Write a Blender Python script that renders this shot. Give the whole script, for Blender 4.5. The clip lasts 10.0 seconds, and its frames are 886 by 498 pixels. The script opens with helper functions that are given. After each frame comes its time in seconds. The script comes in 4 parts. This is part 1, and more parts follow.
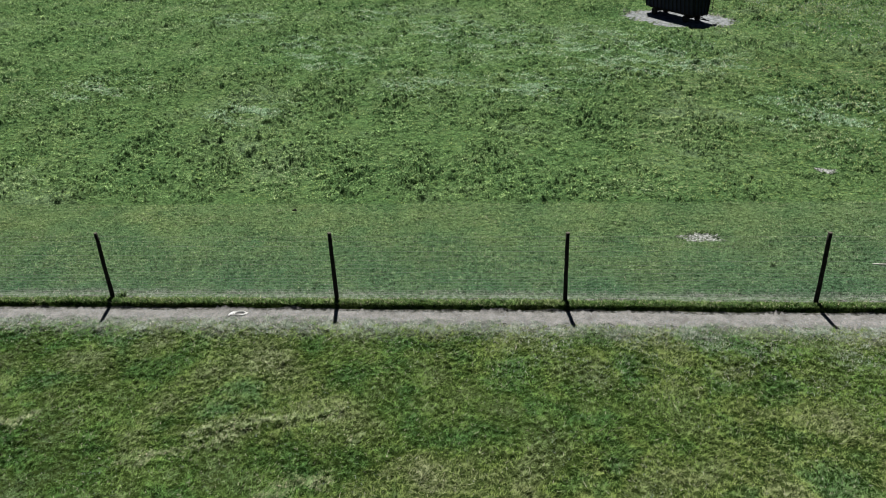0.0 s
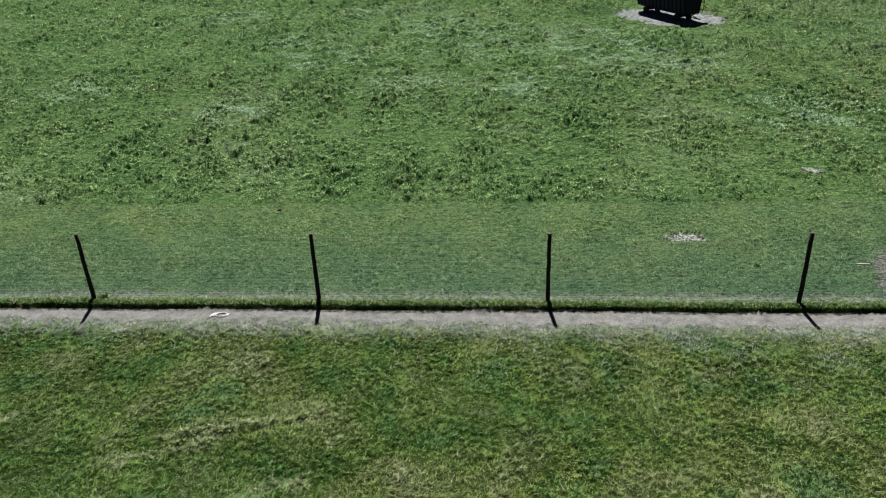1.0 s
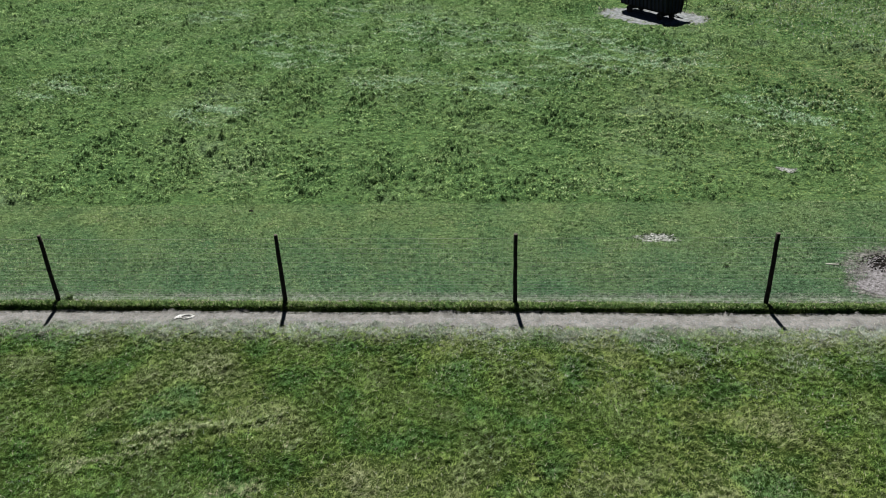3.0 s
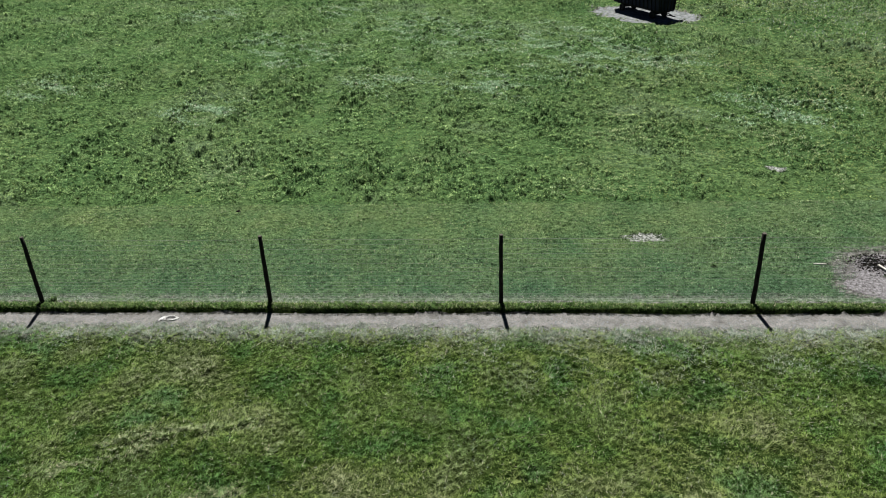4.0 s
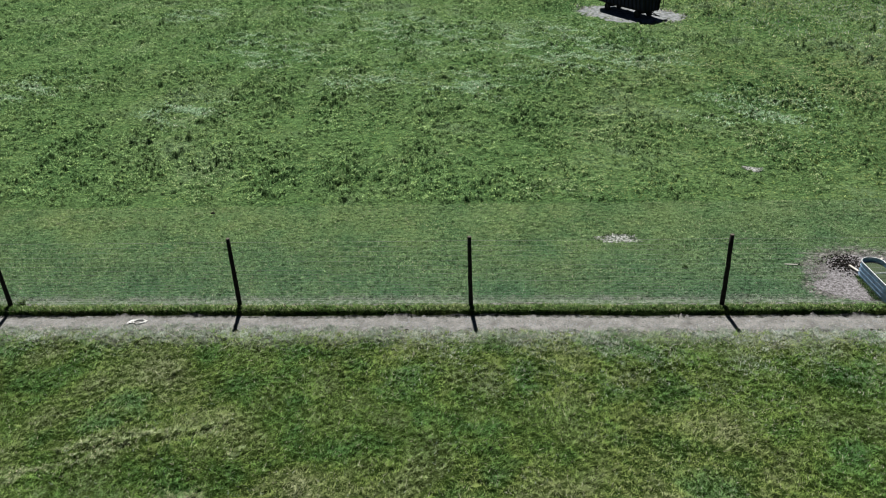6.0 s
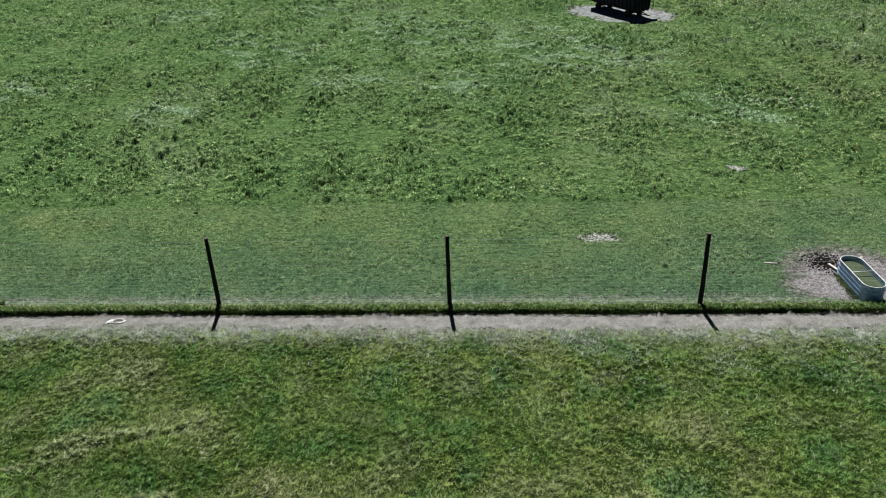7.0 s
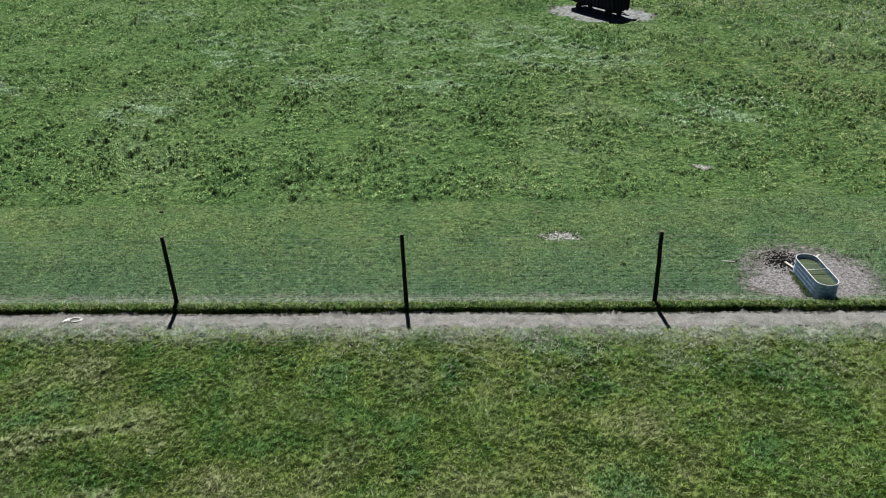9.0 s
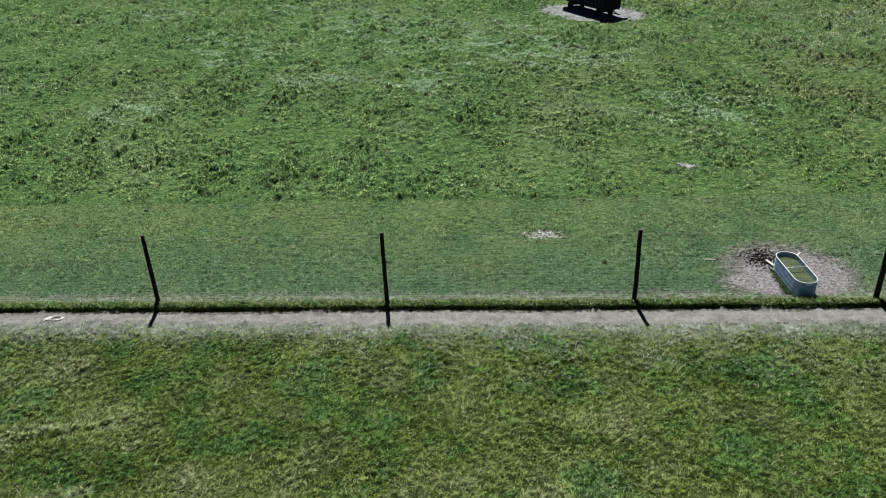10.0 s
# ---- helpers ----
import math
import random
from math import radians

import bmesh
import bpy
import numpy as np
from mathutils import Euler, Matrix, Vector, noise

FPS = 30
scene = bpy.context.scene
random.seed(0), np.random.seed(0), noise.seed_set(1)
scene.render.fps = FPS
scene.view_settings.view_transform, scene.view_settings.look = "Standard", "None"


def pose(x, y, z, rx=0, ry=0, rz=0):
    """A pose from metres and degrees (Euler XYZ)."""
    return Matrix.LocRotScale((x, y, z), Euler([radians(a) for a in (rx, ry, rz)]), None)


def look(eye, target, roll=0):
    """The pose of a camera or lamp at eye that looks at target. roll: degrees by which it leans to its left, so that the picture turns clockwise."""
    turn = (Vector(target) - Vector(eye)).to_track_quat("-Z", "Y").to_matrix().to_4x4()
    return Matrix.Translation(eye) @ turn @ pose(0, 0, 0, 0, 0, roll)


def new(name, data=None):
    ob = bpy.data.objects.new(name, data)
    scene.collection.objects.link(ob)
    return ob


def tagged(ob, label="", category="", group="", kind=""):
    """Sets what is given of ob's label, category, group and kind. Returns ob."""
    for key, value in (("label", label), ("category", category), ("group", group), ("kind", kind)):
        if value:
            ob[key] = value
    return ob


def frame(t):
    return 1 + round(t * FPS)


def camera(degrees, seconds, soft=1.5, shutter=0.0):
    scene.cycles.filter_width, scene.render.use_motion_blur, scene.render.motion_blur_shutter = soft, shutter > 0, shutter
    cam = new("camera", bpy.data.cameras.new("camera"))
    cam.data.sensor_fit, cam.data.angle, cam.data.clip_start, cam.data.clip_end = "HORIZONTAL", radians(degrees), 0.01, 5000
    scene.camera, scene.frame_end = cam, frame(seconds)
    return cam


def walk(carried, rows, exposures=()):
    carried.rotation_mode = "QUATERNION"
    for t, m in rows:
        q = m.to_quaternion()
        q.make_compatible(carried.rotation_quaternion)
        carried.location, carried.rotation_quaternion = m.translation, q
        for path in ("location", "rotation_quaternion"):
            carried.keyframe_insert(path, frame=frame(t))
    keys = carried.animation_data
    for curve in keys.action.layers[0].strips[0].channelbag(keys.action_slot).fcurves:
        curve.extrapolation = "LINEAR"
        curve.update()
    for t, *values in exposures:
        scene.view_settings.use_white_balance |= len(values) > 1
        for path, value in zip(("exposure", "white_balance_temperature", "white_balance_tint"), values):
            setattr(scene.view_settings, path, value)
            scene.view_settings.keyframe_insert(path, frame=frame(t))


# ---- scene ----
cam = camera(59.4, 10.0, soft=1.0)
PATH = [
    (0, (2.254, -14.507, 13.073), (2.082, -12.739, 12.154), -2.5),
    (0.5, (2.485, -14.45, 13.077), (2.316, -12.682, 12.156), -2.5),
    (1, (2.734, -14.352, 13.07), (2.568, -12.585, 12.147), -2.5),
    (1.5, (2.974, -14.277, 13.072), (2.812, -12.511, 12.149), -2.5),
    (2, (3.172, -14.232, 13.07), (3.014, -12.467, 12.144), -2.5),
    (2.5, (3.378, -14.194, 13.046), (3.224, -12.427, 12.12), -2.4),
    (4, (3.942, -13.944, 13.025), (3.798, -12.179, 12.094), -2.4),
    (4.5, (4.119, -13.902, 13.031), (3.978, -12.139, 12.099), -2.4),
    (5, (4.31, -13.842, 13.036), (4.171, -12.078, 12.103), -2.4),
    (5.5, (4.515, -13.806, 13.054), (4.379, -12.043, 12.121), -2.4),
    (7, (5.401, -13.783, 13.001), (5.27, -12.019, 12.068), -2.5),
    (7.5, (5.732, -13.787, 12.996), (5.604, -12.023, 12.063), -2.4),
    (8, (6.024, -13.783, 13.0), (5.898, -12.02, 12.066), -2.4),
    (8.5, (6.353, -13.792, 12.97), (6.229, -12.028, 12.036), -2.4),
    (9, (6.647, -13.813, 12.941), (6.526, -12.048, 12.008), -2.4),
    (9.5, (6.898, -13.837, 12.924), (6.779, -12.072, 11.991), -2.4),
    (10, (7.224, -13.849, 12.907), (7.106, -12.085, 11.973), -2.4),
]
walk(cam, [(t, look(eye, target, roll)) for t, eye, target, roll in PATH], [(0.0, 0.92), (10.0, 0.92)])


# ---- world, sun ----
SUN_FROM = Vector((-0.19, 1.33, 2.5)).normalized()
world = bpy.data.worlds.new("sky")
world.use_nodes = True
scene.world = world
wn, wl = world.node_tree.nodes, world.node_tree.links
sky = wn.new("ShaderNodeTexSky")
sky.sky_type = "NISHITA"
sky.sun_disc = False
sky.sun_elevation = math.asin(SUN_FROM.z)
sky.sun_rotation = math.atan2(SUN_FROM.x, SUN_FROM.y)
sky.altitude, sky.air_density, sky.dust_density = 1500, 0.5, 0.0
sky.ozone_density = 0.3
wn["Background"].inputs["Strength"].default_value = 0.015
wl.new(sky.outputs["Color"], wn["Background"].inputs["Color"])
sun = new("sun", bpy.data.lights.new("sun", "SUN"))
sun.data.energy, sun.data.angle, sun.data.color = 5.0, radians(0.53), (1.0, 0.96, 0.9)
sun.matrix_world = look(SUN_FROM * 60, (0, 0, 0))


# ---- materials ----
def material(name):
    m = bpy.data.materials.new(name)
    m.use_nodes = True
    nt = m.node_tree
    return m, nt, nt.nodes, nt.links, nt.nodes["Principled BSDF"]


def node(nt, kind, **inputs):
    n = nt.nodes.new(kind)
    for k, v in inputs.items():
        n.inputs[k.replace("_", " ")].default_value = v
    return n


def place_noise(nt, scale, detail=3.0, rough=0.55, stretch=None):
    """Noise in world metres."""
    geo = nt.nodes.new("ShaderNodeNewGeometry")
    src = geo.outputs["Position"]
    if stretch:
        vm = nt.nodes.new("ShaderNodeVectorMath")
        vm.operation = "MULTIPLY"
        vm.inputs[1].default_value = stretch
        nt.links.new(src, vm.inputs[0])
        src = vm.outputs[0]
    n = node(nt, "ShaderNodeTexNoise", Scale=scale, Detail=detail, Roughness=rough)
    nt.links.new(src, n.inputs["Vector"])
    return n.outputs["Fac"]


def ramp(nt, fac, stops):
    r = nt.nodes.new("ShaderNodeValToRGB")
    els = r.color_ramp.elements
    while len(els) < len(stops):
        els.new(0.5)
    for e, (p, c) in zip(els, stops):
        e.position, e.color = p, (*c, 1)
    nt.links.new(fac, r.inputs["Fac"])
    return r.outputs["Color"]


def mix(nt, fac, a, b, mode="MIX"):
    n = nt.nodes.new("ShaderNodeMix")
    n.data_type, n.blend_type = "RGBA", mode
    for sock, v in ((n.inputs[0], fac), (n.inputs[6], a), (n.inputs[7], b)):
        if isinstance(v, (int, float)):
            sock.default_value = v
        elif isinstance(v, tuple):
            sock.default_value = (*v, 1)
        else:
            nt.links.new(v, sock)
    return n.outputs[2]


def bump(nt, height, strength, distance):
    n = node(nt, "ShaderNodeBump", Strength=strength, Distance=distance)
    nt.links.new(height, n.inputs["Height"])
    return n.outputs["Normal"]


def along_y(nt, y0, y1, c0, c1, axis="Y"):
    """A colour that drifts from c0 at y0 to c1 at y1, unevenly."""
    geo = nt.nodes.new("ShaderNodeNewGeometry")
    sep = nt.nodes.new("ShaderNodeSeparateXYZ")
    nt.links.new(geo.outputs["Position"], sep.inputs[0])
    add = nt.nodes.new("ShaderNodeMath")
    add.operation = "MULTIPLY_ADD"
    nt.links.new(place_noise(nt, 0.5, 4.0, 0.6), add.inputs[0])
    add.inputs[1].default_value = 5.0
    nt.links.new(sep.outputs[axis], add.inputs[2])
    mr = nt.nodes.new("ShaderNodeMapRange")
    mr.inputs["From Min"].default_value, mr.inputs["From Max"].default_value = y0 + 2.5, y1 + 2.5
    nt.links.new(add.outputs[0], mr.inputs["Value"])
    return mix(nt, mr.outputs["Result"], c0, c1)


def grass_material(name, broad, tone, straw, straw_share, glow=0.15, broad_scale=0.45, fine_scale=2.2, gloss=0.06, drift=None, through_tint=(1.05, 1.25, 0.75), sheen=0.6, vary=1.0, rows=None, across=None, wide=None):
    """Blades: colour by place at two scales, by blade, some of them straw; light shines through."""
    m, nt, ns, ls, bsdf = material(name)
    big = ramp(nt, place_noise(nt, broad_scale, 4.0, 0.6), broad)
    small = ramp(nt, place_noise(nt, fine_scale, 3.0, 0.55, rows), tone)
    col = mix(nt, 1.0, big, small, "MULTIPLY")
    if drift:
        col = mix(nt, 1.0, col, along_y(nt, *drift), "MULTIPLY")
    if wide:
        col = mix(nt, 1.0, col, ramp(nt, place_noise(nt, 0.17, 3.0, 0.55), wide), "MULTIPLY")
    if across:
        col = mix(nt, 1.0, col, along_y(nt, *across, axis="X"), "MULTIPLY")
    geo = ns.new("ShaderNodeNewGeometry")
    rnd = geo.outputs["Random Per Island"]
    per = ramp(nt, rnd, [(0.0, tuple(1 - vary * v for v in (0.34, 0.30, 0.32))), (0.5, (0.96, 0.98, 0.97)), (1.0, tuple(1 + vary * v for v in (0.28, 0.26, 0.22)))])
    col = mix(nt, 1.0, col, per, "MULTIPLY")
    dry = ns.new("ShaderNodeMath")
    dry.operation = "GREATER_THAN"
    wob = ns.new("ShaderNodeMath")
    wob.operation = "MULTIPLY_ADD"
    ls.new(place_noise(nt, 0.9, 4.0), wob.inputs[0])
    wob.inputs[1].default_value = -1.1 * straw_share * 2
    wob.inputs[2].default_value = 1.0 + 0.1 * straw_share
    frac = ns.new("ShaderNodeMath")
    frac.operation = "FRACT"
    mul = ns.new("ShaderNodeMath")
    mul.operation = "MULTIPLY"
    mul.inputs[1].default_value = 37.0
    ls.new(rnd, mul.inputs[0])
    ls.new(mul.outputs[0], frac.inputs[0])
    ls.new(frac.outputs[0], dry.inputs[0])
    ls.new(wob.outputs[0], dry.inputs[1])
    col = mix(nt, dry.outputs[0], col, straw)
    ls.new(col, bsdf.inputs["Base Color"])
    bsdf.inputs["Roughness"].default_value = sheen
    bsdf.inputs["Specular IOR Level"].default_value = gloss
    tr = ns.new("ShaderNodeBsdfTranslucent")
    ls.new(mix(nt, 1.0, col, through_tint, "MULTIPLY"), tr.inputs["Color"])
    ms = ns.new("ShaderNodeMixShader")
    ms.inputs[0].default_value = glow
    ls.new(bsdf.outputs[0], ms.inputs[1])
    ls.new(tr.outputs[0], ms.inputs[2])
    ls.new(ms.outputs[0], ns["Material Output"].inputs["Surface"])
    return m


def soil_material(name, stops, scale=1.6, grain=28.0, relief=0.5, rough=0.95):
    m, nt, ns, ls, bsdf = material(name)
    a = ramp(nt, place_noise(nt, scale, 5.0, 0.65), stops)
    g = place_noise(nt, grain, 4.0, 0.7)
    b = ramp(nt, g, [(0.3, (0.6, 0.6, 0.6)), (0.55, (1.0, 1.0, 1.0)), (0.75, (1.3, 1.3, 1.3))])
    ls.new(mix(nt, 1.0, a, b, "MULTIPLY"), bsdf.inputs["Base Color"])
    bsdf.inputs["Roughness"].default_value = rough
    bsdf.inputs["Specular IOR Level"].default_value = 0.05
    ls.new(bump(nt, g, relief, 0.03), bsdf.inputs["Normal"])
    return m


def painted(name, col, rough, metal, dirt, dirt_scale=6.0, relief=0.1):
    m, nt, ns, ls, bsdf = material(name)
    n = place_noise(nt, dirt_scale, 6.0, 0.65)
    f = ramp(nt, n, [(0.42, (0, 0, 0)), (0.68, (1, 1, 1))])
    ls.new(mix(nt, f, col, dirt), bsdf.inputs["Base Color"])
    bsdf.inputs["Metallic"].default_value = metal
    bsdf.inputs["Specular IOR Level"].default_value = 0.25
    ls.new(ramp(nt, n, [(0.3, (rough,) * 3), (0.7, (min(1, rough + 0.3),) * 3)]), bsdf.inputs["Roughness"])
    ls.new(bump(nt, place_noise(nt, 40, 3.0), relief, 0.01), bsdf.inputs["Normal"])
    return m


# bare patches: centre, half sizes, turn; also keep the grass off
PATCHES = [((17.0, 8.8), (2.3, 2.1), -20), ((9.15, 11.52), (0.72, 0.34), -4), ((15.8, 17.9), (0.36, 0.24), 0), ((15.75, 51.0), (4.8, 3.1), -42), ((16.0, 8.0), (1.55, 0.85), 0)]


MOWN_DRIFT = (7.5, 13.0, (0.78, 0.86, 0.94), (1.06, 1.04, 0.94))
LAWN = grass_material("lawn_blades",
    [(0.36, (0.059, 0.124, 0.037)), (0.44, (0.084, 0.148, 0.039)), (0.50, (0.111, 0.161, 0.041)), (0.56, (0.114, 0.158, 0.053)), (0.64, (0.139, 0.175, 0.077))],
    [(0.38, (0.58, 0.62, 0.58)), (0.5, (0.98, 0.98, 0.96)), (0.61, (1.28, 1.3, 1.34))], (0.24, 0.24, 0.18), 0.04, glow=0.12, broad_scale=0.5, fine_scale=8.5, gloss=0.08, through_tint=(1.04, 1.13, 0.84), sheen=0.6, vary=0.6, across=(-14.0, 1.0, (0.86, 0.97, 0.97), (1.05, 1.02, 1.0)),
    wide=[(0.38, (0.72, 0.86, 0.84)), (0.47, (0.95, 1.03, 0.95)), (0.54, (1.06, 1.03, 1.0)), (0.62, (1.28, 1.16, 1.45))])
MOWN = grass_material("mown_blades",
    [(0.36, (0.083, 0.145, 0.072)), (0.5, (0.109, 0.173, 0.081)), (0.64, (0.132, 0.186, 0.089))],
    [(0.38, (0.42, 0.47, 0.44)), (0.62, (1.65, 1.56, 1.52))], (0.23, 0.23, 0.17), 0.05, fine_scale=9.0, drift=MOWN_DRIFT, rows=(0.35, 1.0, 1.0), across=(7.0, 17.0, (1.0, 1.0, 1.0), (0.92, 0.94, 1.12)))
PASTURE = grass_material("pasture_blades",
    [(0.36, (0.068, 0.130, 0.040)), (0.47, (0.099, 0.159, 0.050)), (0.55, (0.119, 0.172, 0.059)), (0.63, (0.180, 0.224, 0.128))],
    [(0.38, (0.42, 0.5, 0.48)), (0.5, (1, 1, 1)), (0.62, (1.6, 1.5, 1.45))], (0.20, 0.24, 0.13), 0.01, broad_scale=0.14, fine_scale=3.0, across=(4.0, 24.0, (1.0, 1.0, 1.0), (1.08, 0.94, 0.94)))
TUFT = grass_material("tuft_blades",
    [(0.36, (0.124, 0.214, 0.090)), (0.47, (0.164, 0.264, 0.108)), (0.55, (0.195, 0.290, 0.120)), (0.66, (0.255, 0.330, 0.200))],
    [(0.38, (0.36, 0.46, 0.44)), (0.5, (0.98, 1.0, 0.98)), (0.62, (1.42, 1.36, 1.28))], (0.20, 0.24, 0.13), 0.01, glow=0.12, broad_scale=0.2, fine_scale=2.4, gloss=0.06, through_tint=(1.0, 1.15, 0.88), vary=0.45, across=(4.0, 24.0, (1.0, 1.0, 1.0), (1.08, 0.94, 0.94)))
FENCELINE = grass_material("fence_line_blades",
    [(0.3, (0.050, 0.105, 0.028)), (0.5, (0.071, 0.124, 0.037)), (0.7, (0.095, 0.134, 0.048))],
    [(0.4, (0.5, 0.56, 0.52)), (0.6, (1.45, 1.38, 1.35))], (0.30, 0.29, 0.20), 0.08, glow=0.15, fine_scale=6.0, gloss=0.08, sheen=0.6)
WEED = grass_material("weed_leaves",
    [(0.36, (0.028, 0.060, 0.022)), (0.5, (0.042, 0.078, 0.028)), (0.64, (0.062, 0.098, 0.038))],
    [(0.38, (0.6, 0.65, 0.62)), (0.62, (1.4, 1.34, 1.3))], (0.10, 0.10, 0.06), 0.03, glow=0.15, fine_scale=8.0)
PALE = grass_material("pale_clover",
    [(0.3, (0.137, 0.231, 0.132)), (0.5, (0.181, 0.286, 0.180)), (0.7, (0.237, 0.351, 0.243))],
    [(0.3, (0.75, 0.8, 0.78)), (0.7, (1.25, 1.2, 1.2))], (0.42, 0.44, 0.36), 0.1, glow=0.15, broad_scale=0.3, fine_scale=2.5)
STRAW = grass_material("dry_blades",
    [(0.36, (0.100, 0.118, 0.106)), (0.5, (0.140, 0.163, 0.160)), (0.64, (0.186, 0.215, 0.233))],
    [(0.3, (0.7, 0.7, 0.7)), (0.7, (1.3, 1.3, 1.3))], (0.33, 0.32, 0.26), 0.2, fine_scale=6.0)


CUT = grass_material("cut_blades",
    [(0.36, (0.123, 0.168, 0.074)), (0.5, (0.186, 0.236, 0.122)), (0.64, (0.266, 0.316, 0.193))],
    [(0.4, (0.6, 0.64, 0.6)), (0.6, (1.35, 1.32, 1.3))], (0.30, 0.29, 0.20), 0.15, fine_scale=6.0)
FRINGE = grass_material("grey_fringe_blades",
    [(0.36, (0.113, 0.148, 0.114)), (0.5, (0.167, 0.204, 0.171)), (0.64, (0.232, 0.270, 0.249))],
    [(0.4, (0.6, 0.64, 0.6)), (0.6, (1.35, 1.32, 1.32))], (0.34, 0.33, 0.30), 0.15, glow=0.15, fine_scale=6.0, gloss=0.08, sheen=0.6)


def turf_material():
    """Short sward seen from above: lawn, then mown strip, then grazed pasture, by the lie of the field."""
    m, nt, ns, ls, bsdf = material("turf")
    geo = ns.new("ShaderNodeNewGeometry")
    sep = ns.new("ShaderNodeSeparateXYZ")
    ls.new(geo.outputs["Position"], sep.inputs[0])

    def band(a, b, wobble):
        mr = ns.new("ShaderNodeMapRange")
        add = ns.new("ShaderNodeMath")
        add.operation = "MULTIPLY_ADD"
        ls.new(place_noise(nt, 1.3, 4.0, 0.65), add.inputs[0])
        add.inputs[1].default_value = wobble
        ls.new(sep.outputs["Y"], add.inputs[2])
        ls.new(add.outputs[0], mr.inputs["Value"])
        mr.inputs["From Min"].default_value, mr.inputs["From Max"].default_value = a + wobble / 2, b + wobble / 2
        return mr.outputs["Result"]

    # lawn turf far darker than its blades: the shade between them, as colour
    lawn_shade_c = ramp(nt, place_noise(nt, 0.5, 4.0, 0.6), [(0.38, (0.016, 0.035, 0.008)), (0.5, (0.025, 0.045, 0.011)), (0.62, (0.037, 0.055, 0.016))])
    mown_c = ramp(nt, place_noise(nt, 0.5, 4.0, 0.6), [(0.36, (0.054, 0.107, 0.050)), (0.5, (0.073, 0.127, 0.060)), (0.64, (0.087, 0.137, 0.063))])
    mown_c = mix(nt, 1.0, mown_c, along_y(nt, *MOWN_DRIFT), "MULTIPLY")
    past_c = ramp(nt, place_noise(nt, 0.12, 5.0, 0.65), [(0.36, (0.049, 0.101, 0.038)), (0.47, (0.065, 0.122, 0.046)), (0.55, (0.076, 0.131, 0.052)), (0.66, (0.098, 0.150, 0.081))])
    dirt_c = ramp(nt, place_noise(nt, 5.0, 4.0, 0.6), [(0.38, (0.05, 0.055, 0.045)), (0.5, (0.12, 0.12, 0.113)), (0.62, (0.20, 0.20, 0.196))])
    col = mix(nt, band(4.7, 5.7, 1.6), lawn_shade_c, dirt_c)
    # same dark colour on the bank, deepening the shade of its near face
    col = mix(nt, band(6.45, 6.47, 0.0), col, lawn_shade_c)
    col = mix(nt, band(6.95, 7.15, 0.2), col, dirt_c)
    col = mix(nt, band(7.15, 7.7, 0.9), col, mown_c)
    col = mix(nt, band(14.45, 14.85, 0.4), col, past_c)
    for (cx, cy), (a, b), turn in PATCHES:
        mp = ns.new("ShaderNodeMapping")
        mp.vector_type = "TEXTURE"
        mp.inputs["Location"].default_value = (cx, cy, 0)
        mp.inputs["Rotation"].default_value = (0, 0, radians(turn))
        mp.inputs["Scale"].default_value = (a, b, 1000)
        ls.new(geo.outputs["Position"], mp.inputs["Vector"])
        ln = ns.new("ShaderNodeVectorMath")
        ln.operation = "LENGTH"
        ls.new(mp.outputs[0], ln.inputs[0])
        add = ns.new("ShaderNodeMath")
        add.operation = "MULTIPLY_ADD"
        ls.new(place_noise(nt, 3.5, 5.0, 0.7), add.inputs[0])
        add.inputs[1].default_value = 0.9
        ls.new(ln.outputs["Value"], add.inputs[2])
        mr = ns.new("ShaderNodeMapRange")
        ls.new(add.outputs[0], mr.inputs["Value"])
        for k, v in (("From Min", 1.28), ("From Max", 1.5), ("To Min", 1.0), ("To Max", 0.0)):
            mr.inputs[k].default_value = v
        col = mix(nt, mr.outputs["Result"], col, dirt_c)
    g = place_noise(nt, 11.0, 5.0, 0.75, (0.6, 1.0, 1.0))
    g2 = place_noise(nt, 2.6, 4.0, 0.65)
    lumps = ns.new("ShaderNodeMath")
    lumps.operation = "MULTIPLY"
    ls.new(g2, lumps.inputs[0])
    ls.new(band(14.4, 16.0, 0.0), lumps.inputs[1])
    high = ns.new("ShaderNodeMath")
    high.operation = "MULTIPLY_ADD"
    ls.new(lumps.outputs[0], high.inputs[0])
    high.inputs[1].default_value = 3.0
    ls.new(g, high.inputs[2])
    # the bump noises also darken hollows and lighten crests: relief shade put into colour
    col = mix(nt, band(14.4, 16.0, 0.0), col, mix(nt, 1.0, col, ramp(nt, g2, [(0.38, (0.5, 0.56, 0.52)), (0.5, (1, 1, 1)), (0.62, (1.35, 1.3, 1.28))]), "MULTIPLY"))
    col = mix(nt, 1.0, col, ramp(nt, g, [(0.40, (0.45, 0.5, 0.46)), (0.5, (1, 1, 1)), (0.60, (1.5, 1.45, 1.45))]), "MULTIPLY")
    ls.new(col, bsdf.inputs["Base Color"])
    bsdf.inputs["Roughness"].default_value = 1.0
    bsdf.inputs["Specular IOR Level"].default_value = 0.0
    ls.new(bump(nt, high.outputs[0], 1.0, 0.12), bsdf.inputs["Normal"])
    return m


